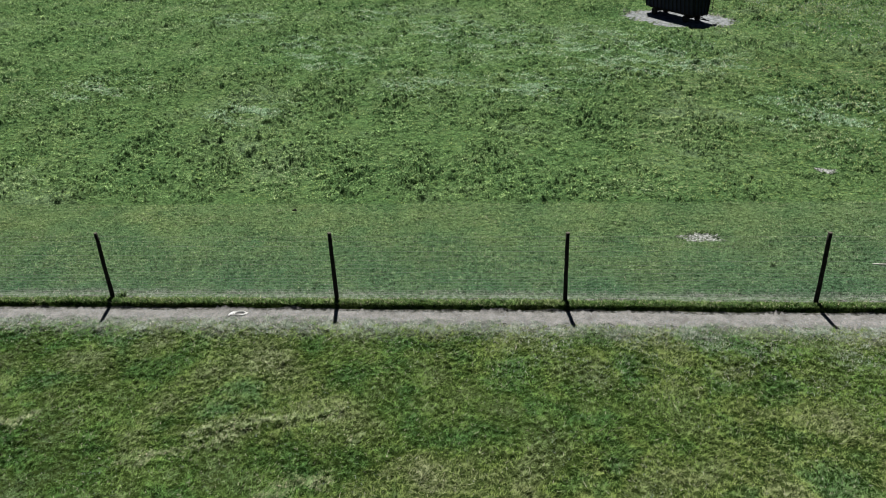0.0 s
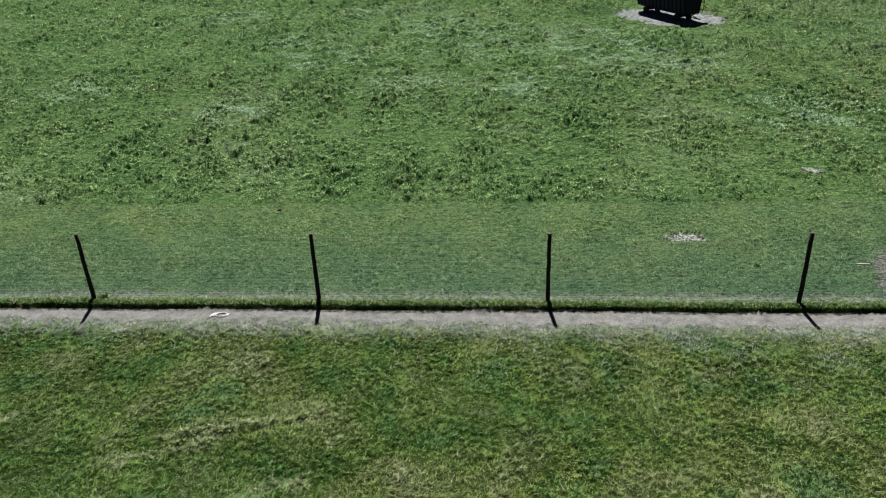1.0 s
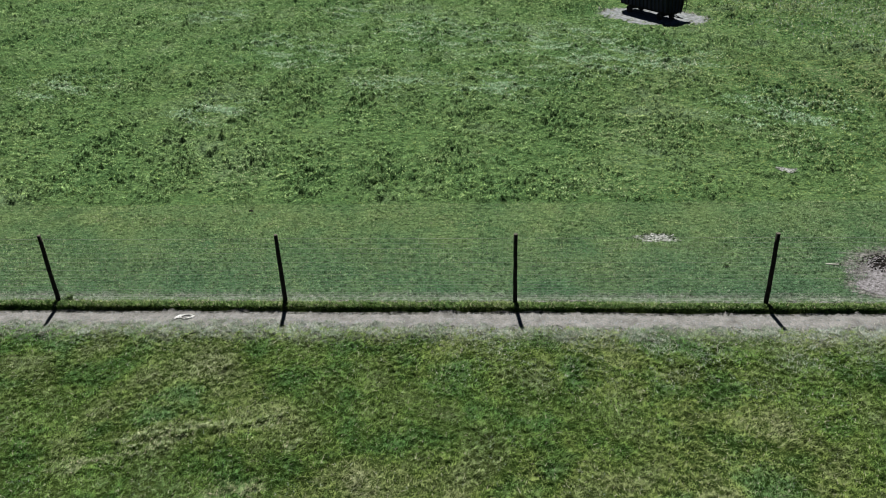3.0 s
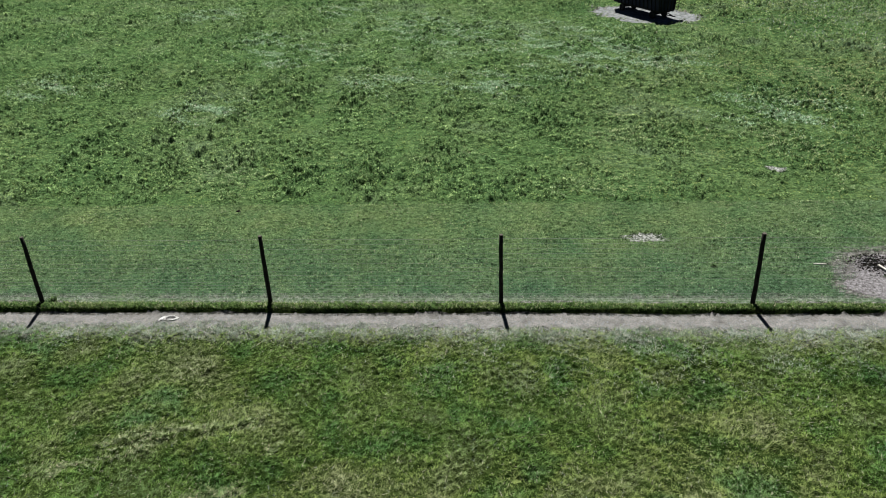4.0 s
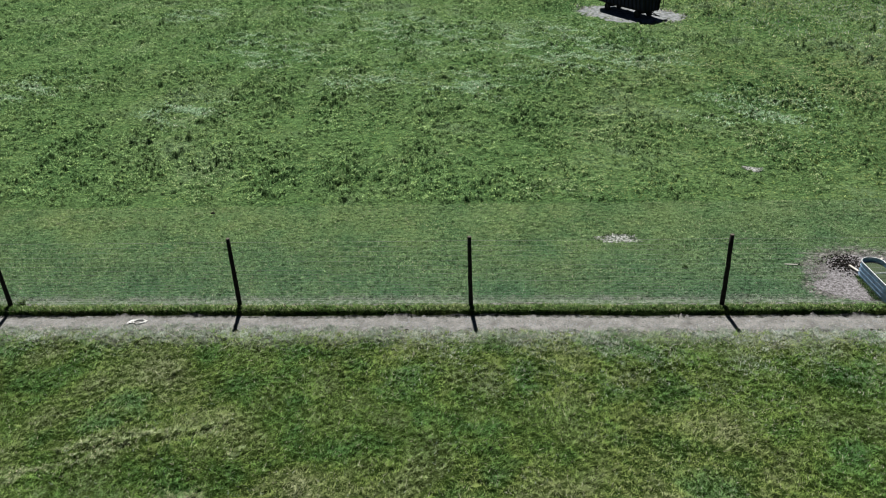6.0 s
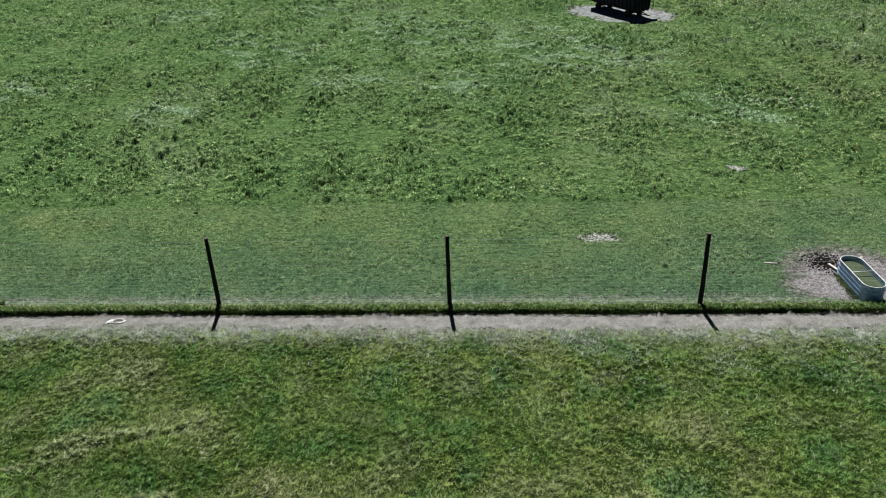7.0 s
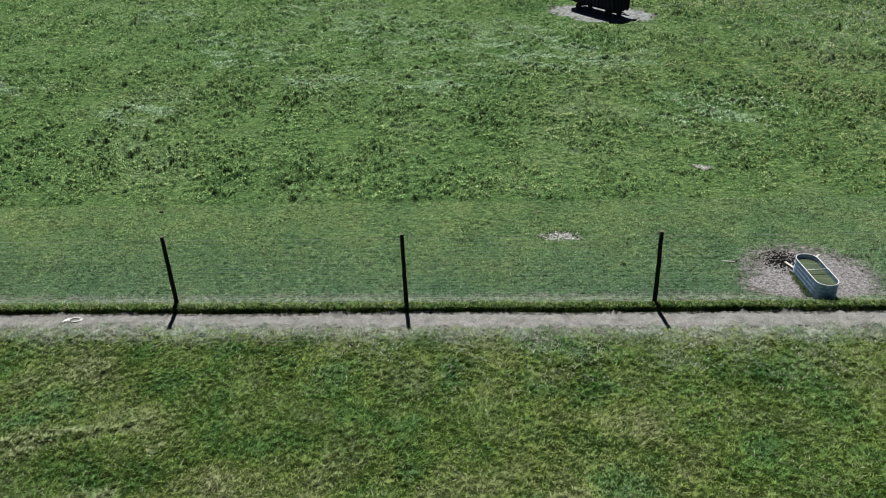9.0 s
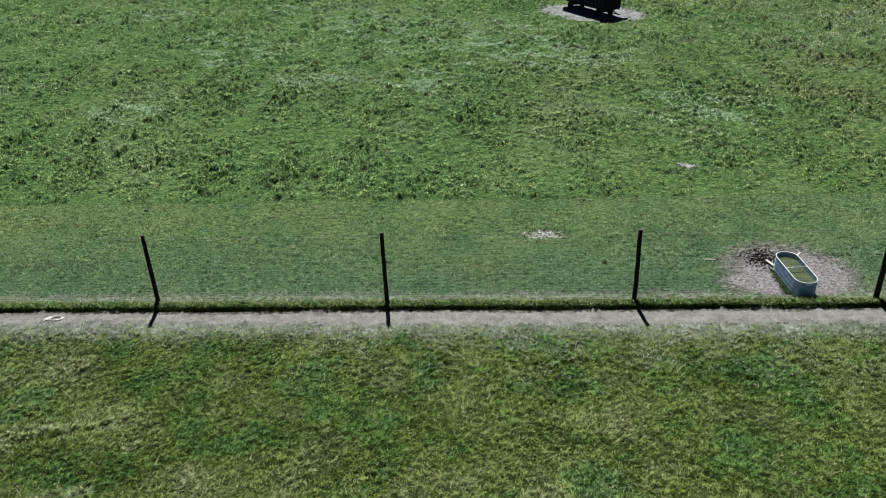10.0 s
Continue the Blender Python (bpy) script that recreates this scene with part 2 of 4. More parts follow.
TURF = turf_material()
TRACK = soil_material("pale_dirt", [(0.3, (0.105, 0.105, 0.100)), (0.5, (0.167, 0.166, 0.161)), (0.7, (0.228, 0.226, 0.222))], 2.6, 22.0, 0.7)
VERGE = soil_material("grey_verge_dirt", [(0.38, (0.038, 0.068, 0.033)), (0.5, (0.081, 0.116, 0.072)), (0.62, (0.170, 0.201, 0.163))], 6.0, 30.0, 0.6)
BARE = soil_material("trampled_dirt", [(0.36, (0.059, 0.055, 0.056)), (0.46, (0.125, 0.121, 0.127)), (0.54, (0.172, 0.167, 0.177)), (0.64, (0.234, 0.231, 0.250))], 11.0, 16.0, 1.0)
WORN = soil_material("worn_pale_dirt", [(0.43, (0.036, 0.050, 0.034)), (0.51, (0.168, 0.178, 0.166)), (0.62, (0.384, 0.402, 0.396))], 13.0, 26.0, 0.8)
MUD = soil_material("wet_mud", [(0.36, (0.004, 0.0035, 0.003)), (0.5, (0.009, 0.008, 0.007)), (0.64, (0.026, 0.023, 0.020))], 7.0, 18.0, 0.9, 0.7)
CHALK = soil_material("pale_gravel", [(0.38, (0.097, 0.108, 0.107)), (0.5, (0.157, 0.169, 0.176)), (0.62, (0.227, 0.245, 0.262))], 3.0, 20.0, 0.6)
POST_WOOD = painted("weathered_post_wood", (0.014, 0.012, 0.011), 0.95, 0.0, (0.032, 0.028, 0.025), 9.0, 0.4)
CUT_WOOD = painted("sawn_post_top", (0.09, 0.082, 0.07), 0.85, 0.0, (0.05, 0.045, 0.038), 20.0, 0.3)
WIRE = painted("galvanised_wire", (0.38, 0.39, 0.40), 0.5, 0.4, (0.24, 0.23, 0.21), 30.0, 0.05)
ZINC = painted("galvanised_sheet", (0.31, 0.48, 0.68), 0.42, 0.4, (0.18, 0.30, 0.44), 5.0, 0.1)
RIM = painted("galvanised_rim", (0.44, 0.48, 0.50), 0.45, 0.3, (0.30, 0.33, 0.35), 9.0, 0.1)
BOARD = painted("pale_board", (0.42, 0.41, 0.38), 0.85, 0.0, (0.27, 0.26, 0.23), 9.0, 0.2)
BAG = painted("white_plastic_sheet", (0.46, 0.47, 0.47), 0.5, 0.0, (0.26, 0.26, 0.25), 7.0, 0.1)
WAGON_SIDE = painted("dark_blue_sheet", (0.011, 0.015, 0.034), 0.6, 0.1, (0.014, 0.017, 0.028), 3.0, 0.2)
WAGON_STEEL = painted("dark_steel", (0.012, 0.012, 0.013), 0.7, 0.2, (0.024, 0.019, 0.016), 7.0, 0.2)
RUBBER = painted("old_rubber", (0.018, 0.018, 0.018), 0.8, 0.0, (0.05, 0.046, 0.04), 8.0, 0.2)


def water_material():
    m, nt, ns, ls, bsdf = material("murky_water")
    n = place_noise(nt, 2.0, 4.0)
    ls.new(ramp(nt, n, [(0.35, (0.040, 0.056, 0.034)), (0.65, (0.066, 0.086, 0.052))]), bsdf.inputs["Base Color"])
    bsdf.inputs["Roughness"].default_value = 0.08
    bsdf.inputs["IOR"].default_value = 1.33
    ls.new(bump(nt, place_noise(nt, 9.0, 2.0), 0.08, 0.02), bsdf.inputs["Normal"])
    return m


WATER = water_material()


# ---- mesh helpers ----
def part(name, bm, mat, parent=None, label=""):
    me = bpy.data.meshes.new(name)
    bm.to_mesh(me)
    bm.free()
    me.materials.append(mat)
    ob = new(name, me)
    if parent:
        ob.parent = parent
    if label:
        tagged(ob, label)
    return ob


def thing(name, at, label, category, group="", kind="", turn=0.0):
    ob = new(name)
    ob.empty_display_size = 0.2
    ob.matrix_world = pose(*at, 0, 0, turn)
    return tagged(ob, label, category, group, kind)


def box(bm, lo, hi, m=Matrix(), bevel=0.0):
    sz = [b - a for a, b in zip(lo, hi)]
    mid = [(a + b) / 2 for a, b in zip(lo, hi)]
    made = bmesh.ops.create_cube(bm, size=1.0, matrix=m @ Matrix.LocRotScale(mid, None, sz))
    if bevel:
        edges = {e for v in made["verts"] for e in v.link_edges}
        bmesh.ops.bevel(bm, geom=list(edges), offset=bevel, segments=1, affect="EDGES")


def tube(bm, pts, radii, sides=8, cap=True):
    """A round bar through pts, with a radius at each."""
    rings = []
    pts = [Vector(p) for p in pts]
    for i, p in enumerate(pts):
        d = (pts[min(i + 1, len(pts) - 1)] - pts[max(i - 1, 0)]).normalized()
        side = d.orthogonal() if abs(d.z) > 0.9 else d.cross(Vector((0, 0, 1)))
        side.normalize()
        up = side.cross(d)
        r = radii[i] if isinstance(radii, (list, tuple)) else radii
        rings.append([bm.verts.new(p + r * (math.cos(a) * side + math.sin(a) * up)) for a in (2 * math.pi * k / sides for k in range(sides))])
    for a, b in zip(rings, rings[1:]):
        for k in range(sides):
            bm.faces.new((a[k], a[(k + 1) % sides], b[(k + 1) % sides], b[k]))
    if cap:
        bm.faces.new(rings[0][::-1])
        bm.faces.new(rings[-1])
    bmesh.ops.recalc_face_normals(bm, faces=bm.faces)


def smooth(ob):
    ob.data.polygons.foreach_set("use_smooth", [True] * len(ob.data.polygons))
    return ob


# ---- lie of the land ----
FENCE_Y = 6.9
TRACK_NEAR, TRACK_FAR = 5.5, 6.45
MOW_END = 14.63


def soft_step(v, a, b):
    t = np.clip((v - a) / (b - a), 0, 1)
    return t * t * (3 - 2 * t)


def wave(x, y, k, s):
    """A cheap uneven field of about -1 to 1, with k bumps or so a metre."""
    r = np.random.RandomState(s)
    out = np.zeros_like(x)
    for i in range(6):
        a, f, p = r.uniform(0, math.pi), k * r.uniform(0.5, 1.7), r.uniform(0, 6.28)
        out += np.sin(2 * math.pi * f * (x * math.cos(a) + y * math.sin(a)) + p)
    return out / 3.0


def chance(i, j, s):
    """A number from 0 to 1 for each cell of a lattice."""
    v = np.sin(i * 127.1 + j * 311.7 + s * 74.7) * 43758.5453
    return v - np.floor(v)


def tufts(x, y, cell, r0, r1, high, seed, share=1.0):
    """Rounded tufts, about one to a cell: their height at x, y."""
    u = x + 0.16 * cell * np.sin(y * 5.1 / cell + np.sin(x * 3.7 / cell))
    v = y + 0.16 * cell * np.sin(x * 4.3 / cell + 2 * np.sin(y * 2.9 / cell))
    gi, gj = np.floor(u / cell), np.floor(v / cell)
    z = np.zeros_like(x)
    for di in (-1, 0, 1):
        for dj in (-1, 0, 1):
            i, j = gi + di, gj + dj
            cx, cy = (i + chance(i, j, seed)) * cell, (j + chance(i, j, seed + 1)) * cell
            r = r0 + (r1 - r0) * chance(i, j, seed + 2)
            top = high * (0.35 + 1.1 * chance(i, j, seed + 3) ** 1.5) * (chance(i, j, seed + 4) < share)
            z = np.maximum(z, top * (1 - ((u - cx) ** 2 + (v - cy) ** 2) / (r * r)))
    return z


def lawn_relief(x, y):
    z = tufts(x, y, 0.17, 0.07, 0.15, 0.062, 301) + tufts(x, y, 0.10, 0.045, 0.09, 0.062, 311)
    z *= 0.8 + 0.35 * wave(x, y, 0.4, 321)
    # a ridge of turned grass across the lawn, with its hollow on the near side
    t = (x + 6.3) / 4.4
    mid = 0.38 + 1.05 * t - 0.22 * np.sin(3.1 * t) + 0.05 * wave(x, 0 * y, 0.9, 322)
    on = soft_step(t, 0.0, 0.25) * (1 - soft_step(t, 0.92, 1.02)) * np.clip(0.35 + 0.75 * wave(x, y, 1.9, 323), 0, 1.2)
    z += on * (0.10 * np.exp(-((y - mid) / 0.09) ** 2) - 0.05 * np.exp(-((y - mid + 0.15) / 0.08) ** 2))
    return z * (1 - 0.75 * soft_step(y, 4.9, 5.5)) * soft_step(y, -3.9, -3.6)


def mown_relief(x, y):
    z = tufts(x, y, 0.15, 0.07, 0.13, 0.048, 331, 0.8) + tufts(x, y, 0.085, 0.04, 0.075, 0.026, 341, 0.8)
    return z * soft_step(y, 7.2, 7.9) * (1 - 0.9 * in_patch(x, y, 1.1))


def pasture_relief(x, y, coarse=1.0):
    thick = np.clip(0.72 + 0.30 * wave(x, y, 0.11, 44) + 0.36 * wave(x, y, 0.30, 45), 0.12, 1.5)
    thick *= 1 - 0.25 * soft_step(x, 11, 17) * (1 - soft_step(y, 21, 29))
    z = tufts(x, y, 0.36 * coarse, 0.12 * coarse, 0.27 * coarse, 0.185 * coarse, 351, 0.85) + tufts(x, y, 0.18 * coarse, 0.07 * coarse, 0.14 * coarse, 0.112 * coarse, 361, 0.85)
    return z * thick * soft_step(y, 14.55, 14.95) * (0.75 + 0.25 * soft_step(y, 15, 18)) * (1 - in_patch(x, y, 1.15)) * (1 - soft_step(y, 76, 82)) * soft_step(np.abs(y - 36), 0.0, 0.3)


class Relief:
    """The height of the sward over a stretch of the plan, kept on a lattice."""

    def __init__(self, rule, x0, x1, y0, y1, step):
        self.x, self.y, self.step = np.arange(x0, x1, step), np.arange(y0, y1, step), step
        gx, gy = np.meshgrid(self.x, self.y)
        inner = soft_step(inside(gx, gy), -2.9, -2.3)
        self.z = rule(gx.ravel(), gy.ravel()).reshape(gx.shape) * inner - 0.05 * (1 - inner)
        self.dy, self.dx = np.gradient(self.z, step)

    def at(self, x, y):
        """Height and slopes at x, y; nothing outside the stretch."""
        u, v = (x - self.x[0]) / self.step, (y - self.y[0]) / self.step
        hit = (u >= 0) & (v >= 0) & (u < len(self.x) - 1.001) & (v < len(self.y) - 1.001)
        u, v = np.where(hit, u, 0), np.where(hit, v, 0)
        i, j = u.astype(int), v.astype(int)
        f, g = u - i, v - j
        z = (self.z[j, i] * (1 - f) + self.z[j, i + 1] * f) * (1 - g) + (self.z[j + 1, i] * (1 - f) + self.z[j + 1, i + 1] * f) * g
        return z * hit, self.dx[j, i] * hit, self.dy[j, i] * hit


RELIEFS = []


def sward(x, y):
    z, dx, dy = np.zeros_like(x), np.zeros_like(x), np.zeros_like(x)
    for r in RELIEFS:
        a, b, c = r.at(x, y)
        z, dx, dy = z + a, dx + b, dy + c
    return z, dx, dy


def land(x, y):
    x, y = np.asarray(x, float), np.asarray(y, float)
    return lie(x, y) + sward(x, y)[0]


def lie(x, y):
    rough = soft_step(y, 15, 22)
    z = 0.012 * wave(x, y, 0.22, 1) + rough * 0.05 * wave(x, y, 0.09, 2) + rough * 0.03 * wave(x, y, 0.35, 3)
    z -= 0.03 * soft_step(y, 5.3, 5.7) * (1 - soft_step(y, 6.3, 6.55))
    edge = y + 0.035 * wave(x, 0 * y, 0.7, 5) + 0.02 * wave(x, 0 * y, 2.1, 6)
    z += 0.13 * soft_step(edge, 6.45, 6.54) * (1 - soft_step(y, 6.7, 7.1))
    calm = np.exp(-(((x - 16) / 6) ** 2 + ((y - 51) / 6) ** 2))
    return z * (1 - 0.8 * calm)


def land_z(x, y):
    return float(land(np.array([x]), np.array([y]))[0])


def mesh_from(name, co, faces, mat, normals=None):
    me = bpy.data.meshes.new(name)
    k = faces.shape[1]
    me.vertices.add(len(co))
    me.vertices.foreach_set("co", np.ascontiguousarray(co, np.float32).ravel())
    me.loops.add(faces.size)
    me.loops.foreach_set("vertex_index", np.ascontiguousarray(faces, np.int32).ravel())
    me.polygons.add(len(faces))
    me.polygons.foreach_set("loop_start", np.arange(0, faces.size, k, dtype=np.int32))
    me.update(calc_edges=True)
    if normals is not None:
        me.attributes.new("custom_normal", "FLOAT_VECTOR", "POINT").data.foreach_set("vector", np.ascontiguousarray(normals, np.float32).ravel())
    me.materials.append(mat)
    return new(name, me)


def ground():
    """One sheet to the horizon: a coarse lie of the land, close-meshed where the sward can be seen."""
    far = [-2500, -900, -300, -120]
    xs = np.concatenate([far, np.arange(-70, 60.01, 0.4), [120, 300, 900, 2500]])
    ys = np.concatenate([far, np.arange(-20, 5, 0.35), np.arange(5, 6.4, 0.07), np.arange(6.4, 6.64, 0.02), np.arange(6.66, 8, 0.07), np.arange(8, 85.01, 0.5), [140, 320, 900, 2500]])
    verts, faces, start = [], [], 0
    for gx, gy, fine in [(xs, ys, None)] + [(r.x, r.y, r) for r in RELIEFS]:
        px, py = np.meshgrid(gx, gy)
        pz = lie(px, py)
        if fine:
            pz = pz + fine.z
        else:
            for r in RELIEFS:
                pz = np.where((px > r.x[0] + 0.3) & (px < r.x[-1] - 0.3) & (py > r.y[0] + 0.1) & (py < r.y[-1] - 0.1) & wedge(px, py, 2.0), pz - 0.1, pz)
        n, m = len(gx), len(gy)
        i = np.arange(n - 1)[None, :] + n * np.arange(m - 1)[:, None]
        quads = np.stack([i, i + 1, i + 1 + n, i + n], -1).reshape(-1, 4)
        if fine:
            quads = quads[wedge(px, py, 3.0)[:-1, :-1].ravel()]
        verts.append(np.stack([px, py, pz], -1).reshape(-1, 3))
        faces.append(quads + start)
        start += n * m
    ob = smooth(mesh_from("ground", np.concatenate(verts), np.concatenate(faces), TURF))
    tagged(ob, "gently uneven green turf of a large flat farm pasture", "ground", kind="structure")


def strip(name, x0, x1, near, far, mat, label, lift, ragged, seed, category):
    """A ragged-edged band of bare earth along x."""
    xs = np.arange(x0, x1, 0.09)
    r = np.random.RandomState(seed)
    e0 = near + ragged * wave(xs, xs * 0, 0.5, seed) + ragged * r.normal(0, 0.5, len(xs))
    e1 = far + 0.3 * ragged * (wave(xs, xs * 0 + 9, 0.5, seed + 1) + r.normal(0, 0.5, len(xs)))
    rows = []
    for f in np.linspace(0, 1, 7):
        y = e0 + (e1 - e0) * f
        drop = lift if 0 < f < 1 else -0.02
        rows.append(np.stack([xs, y, land(xs, y) + drop], -1))
    n = len(xs)
    i = np.arange(n - 1)[None, :] + n * np.arange(6)[:, None]
    ob = smooth(mesh_from(name, np.concatenate(rows), np.stack([i, i + 1, i + 1 + n, i + n], -1).reshape(-1, 4), mat))
    return tagged(ob, label, category, kind="structure")


def bare_patch(name, at, half, turn, mat, label, seed, lift=0.012, ragged=0.16, heave=0.0):
    """An irregular low sheet of bare earth."""
    r = np.random.RandomState(seed)
    n, rings = 96, 14
    a = np.arange(n) * 2 * math.pi / n
    edge = 1 + ragged * wave(np.cos(a) * 1.0, np.sin(a) * 1.0, 0.6, seed) + ragged * 0.3 * r.normal(0, 1, n)
    c, s = math.cos(radians(turn)), math.sin(radians(turn))
    rows = []
    for k in range(rings + 1):
        f = k / rings
        u, v = half[0] * f * edge * np.cos(a), half[1] * f * edge * np.sin(a)
        x, y = at[0] + c * u - s * v, at[1] + s * u + c * v
        z = land(x, y) + (lift if k < rings else -0.02) + heave * (1 - f) * r.uniform(-0.4, 1, n)
        rows.append(np.stack([x, y, z], -1))
    i = np.arange(n)[None, :] + n * np.arange(rings)[:, None]
    j = np.roll(np.arange(n), -1)[None, :] + n * np.arange(rings)[:, None]
    ob = smooth(mesh_from(name, np.concatenate(rows), np.stack([i, j, j + n, i + n], -1).reshape(-1, 4), mat))
    return tagged(ob, label, "bare ground", kind="structure")


def in_patch(x, y, grow=1.0):
    hit = np.zeros(len(x))
    for (cx, cy), (a, b), t in PATCHES:
        c, s = math.cos(radians(t)), math.sin(radians(t))
        u, v = (c * (x - cx) + s * (y - cy)) / a, (-s * (x - cx) + c * (y - cy)) / b
        hit = np.maximum(hit, 1 - soft_step(np.sqrt(u * u + v * v) / grow + 0.22 * wave(x, y, 1.3, 8) + 0.12 * wave(x, y, 4.0, 9), 0.55, 1.1))
    return hit


def blades(name, x, y, height, width, lean, mat, label, seed, category="grass", lay=None, spread=0.5, ruffle=0.3, banked=False):
    """Loose blades: one leaning triangle each, lit as the sward round it; height, width and lean are arrays or numbers."""
    r = np.random.RandomState(seed)
    n = len(x)
    turn = r.uniform(0, 2 * math.pi, n)
    way = r.uniform(0, 2 * math.pi, n) if lay is None else lay + r.normal(0, spread, n)
    h = height * r.uniform(0.55, 1.25, n)
    w = width * r.uniform(0.6, 1.3, n) * 0.5
    tip = h * lean * r.uniform(0.3, 1.5, n)
    rise, sx, sy = sward(x, y)
    z = lie(x, y) + rise
    if banked:
        sx, sy = sx + (lie(x + 0.03, y) - lie(x - 0.03, y)) / 0.06, sy + (lie(x, y + 0.03) - lie(x, y - 0.03)) / 0.06
    dx, dy = np.cos(turn) * w, np.sin(turn) * w
    tx, ty = np.cos(way) * tip, np.sin(way) * tip
    flip = np.where(dx * ty - dy * tx < 0, -1.0, 1.0)
    dx, dy = dx * flip, dy * flip
    co = np.empty((n, 3, 3), np.float32)
    co[:, 0] = np.stack([x - dx, y - dy, z - 0.006], -1)
    co[:, 1] = np.stack([x + dx, y + dy, z - 0.006], -1)
    co[:, 2] = np.stack([x + tx, y + ty, z + h], -1)
    steep = 1.15 / np.sqrt(1 + (sx * sx + sy * sy) / 1.5)
    nor = np.stack([-steep * sx, -steep * sy, np.ones(n)], -1) + r.normal(0, ruffle, (n, 3))
    nor[:, 2] = np.maximum(nor[:, 2], 0.25)
    nor /= np.linalg.norm(nor, axis=-1, keepdims=True)
    ob = mesh_from(name, co.reshape(-1, 3), np.arange(3 * n).reshape(-1, 3), mat, np.repeat(nor, 3, 0))
    return tagged(ob, label, category, kind="stuff")


def scatter(r, n, x0, x1, y0, y1):
    return r.uniform(x0, x1, n), r.uniform(y0, y1, n)


def inside(x, y):
    """How far a place lies inside the stretch of the plan that the walk overlooks; less than 0 outside it."""
    return np.minimum(x + 9.5 + 0.66 * (y + 2), 15.5 + 0.46 * (y + 2) - x)


def wedge(x, y, spare=2.0):
    """The stretch that the walk overlooks, with some to spare."""
    return inside(x, y) > -spare


def clumps(r, cx, cy, per, radius):
    """Roots gathered about clump centres: places, the way outwards, and each one's clump."""
    who = np.repeat(np.arange(len(cx)), per)
    rad = np.abs(r.normal(0, 1, len(who))) * (radius[who] if np.ndim(radius) else radius)
    ang = r.uniform(0, 2 * math.pi, len(who))
    return cx[who] + rad * np.cos(ang), cy[who] + rad * np.sin(ang), ang, who


def lawn():
    r = np.random.RandomState(11)
    # a thin even sward
    x, y = scatter(r, 270000, -15.5, 21, -3.6, 6.05)
    keep = wedge(x, y, 1.0) & (y < 5.62 + 0.26 * (1 - soft_step(x, -2.5, 2.5)) + 0.13 * wave(x, y, 0.6, 21) + 0.07 * wave(x, y, 2.2, 20) + r.normal(0, 0.07, len(x)))
    keep &= r.uniform(0, 1, len(x)) < 1 - 0.5 * soft_step(y, 4.6, 5.5)
    x, y = x[keep], y[keep]
    blades("lawn_grass", x, y, 0.038, 0.020, 2.0, LAWN, "low mottled green and olive grass beside the dirt track", 12, ruffle=0.4)
    # ragged clumps standing out of it
    n = 30000
    cx, cy = scatter(r, n, -15.5, 21, -3.6, 5.6)
    keep = wedge(cx, cy, 1.0) & (r.uniform(0, 1, n) < (0.85 + 0.3 * wave(cx, cy, 0.6, 23)) * (1 - 0.7 * soft_step(cy, 4.8, 5.6)))
    cx, cy = cx[keep], cy[keep]
    size = np.clip(r.gamma(5, 0.2, len(cx)) * (1 + 0.35 * wave(cx, cy, 0.45, 24)), 0.35, 2.2)
    x, y, way, who = clumps(r, cx, cy, 14, 0.05 * size)
    comb = 0.9 * wave(cx, cy, 0.3, 25) + r.normal(0, 0.8, len(cx)) + 0.6
    way = np.where(r.uniform(0, 1, len(x)) < 0.3, way, comb[who])
    blades("grass_clump", x, y, 0.042 * size[who], 0.022, 1.8, LAWN, "ragged clumps of mottled green lawn grass", 15, lay=way, ruffle=0.4)
    # dry blades, thick near the track and in loose patches
    x, y = scatter(r, 260000, -15.5, 21, -3.6, 6.0)
    want = 0.85 * soft_step(y, 4.1, 5.3) + 0.06 * soft_step(wave(x, y, 0.25, 26), 0.35, 1.0) + 0.025
    want *= 1 - soft_step(y - 0.26 * (1 - soft_step(x, -2.5, 2.5)) - 0.12 * wave(x, 0 * y, 0.5, 19), 5.58, 5.86)
    want *= 0.5 + 0.8 * soft_step(wave(x, y, 1.4, 27), -0.2, 0.6)
    keep = wedge(x, y, 1.0) & (r.uniform(0, 1, len(x)) < want)
    x, y = x[keep], y[keep]
    blades("dry_grass", x, y, 0.05, 0.018, 1.4, STRAW, "pale dry blades among the green grass", 13)
    # grey bleached fringe creeping over the edge of the track
    x, y = scatter(r, 170000, -15.5, 21, 4.7, 6.15)
    edge = 5.75 + 0.16 * (1 - soft_step(x, -2.5, 4.0)) + 0.12 * wave(x, 0 * y, 0.45, 19) + 0.07 * wave(x, y, 1.7, 18)
    want = soft_step(y, 4.75, 5.45) * (1 - soft_step(y, edge - 0.08, edge + 0.1)) * soft_step(wave(x, y, 1.1, 17) + 0.4 * wave(x, y, 3.1, 16), -0.45, 0.5)
    keep = wedge(x, y, 1.0) & (r.uniform(0, 1, len(x)) < want)
    x, y = x[keep], y[keep]
    blades("fringe_grass", x, y, 0.055, 0.018, 1.3, FRINGE, "bleached grey-green grass fringe along the dirt track", 39)
    # the bleached margin is wider and thinner towards the stock tank
    x, y = scatter(r, 90000, -6, 21, 1.2, 5.4)
    want = soft_step(x, -1.0, 7.0) * soft_step(y, 1.6, 4.9) * soft_step(wave(x, y, 0.5, 46) + 0.6 * wave(x, y, 1.9, 47), -0.5, 0.7)
    keep = wedge(x, y, 1.0) & (r.uniform(0, 1, len(x)) < 0.75 * want)
    x, y = x[keep], y[keep]
    blades("bleached_grass", x, y, 0.06, 0.02, 1.5, FRINGE, "thin grey bleached blades among the lawn grass", 48)
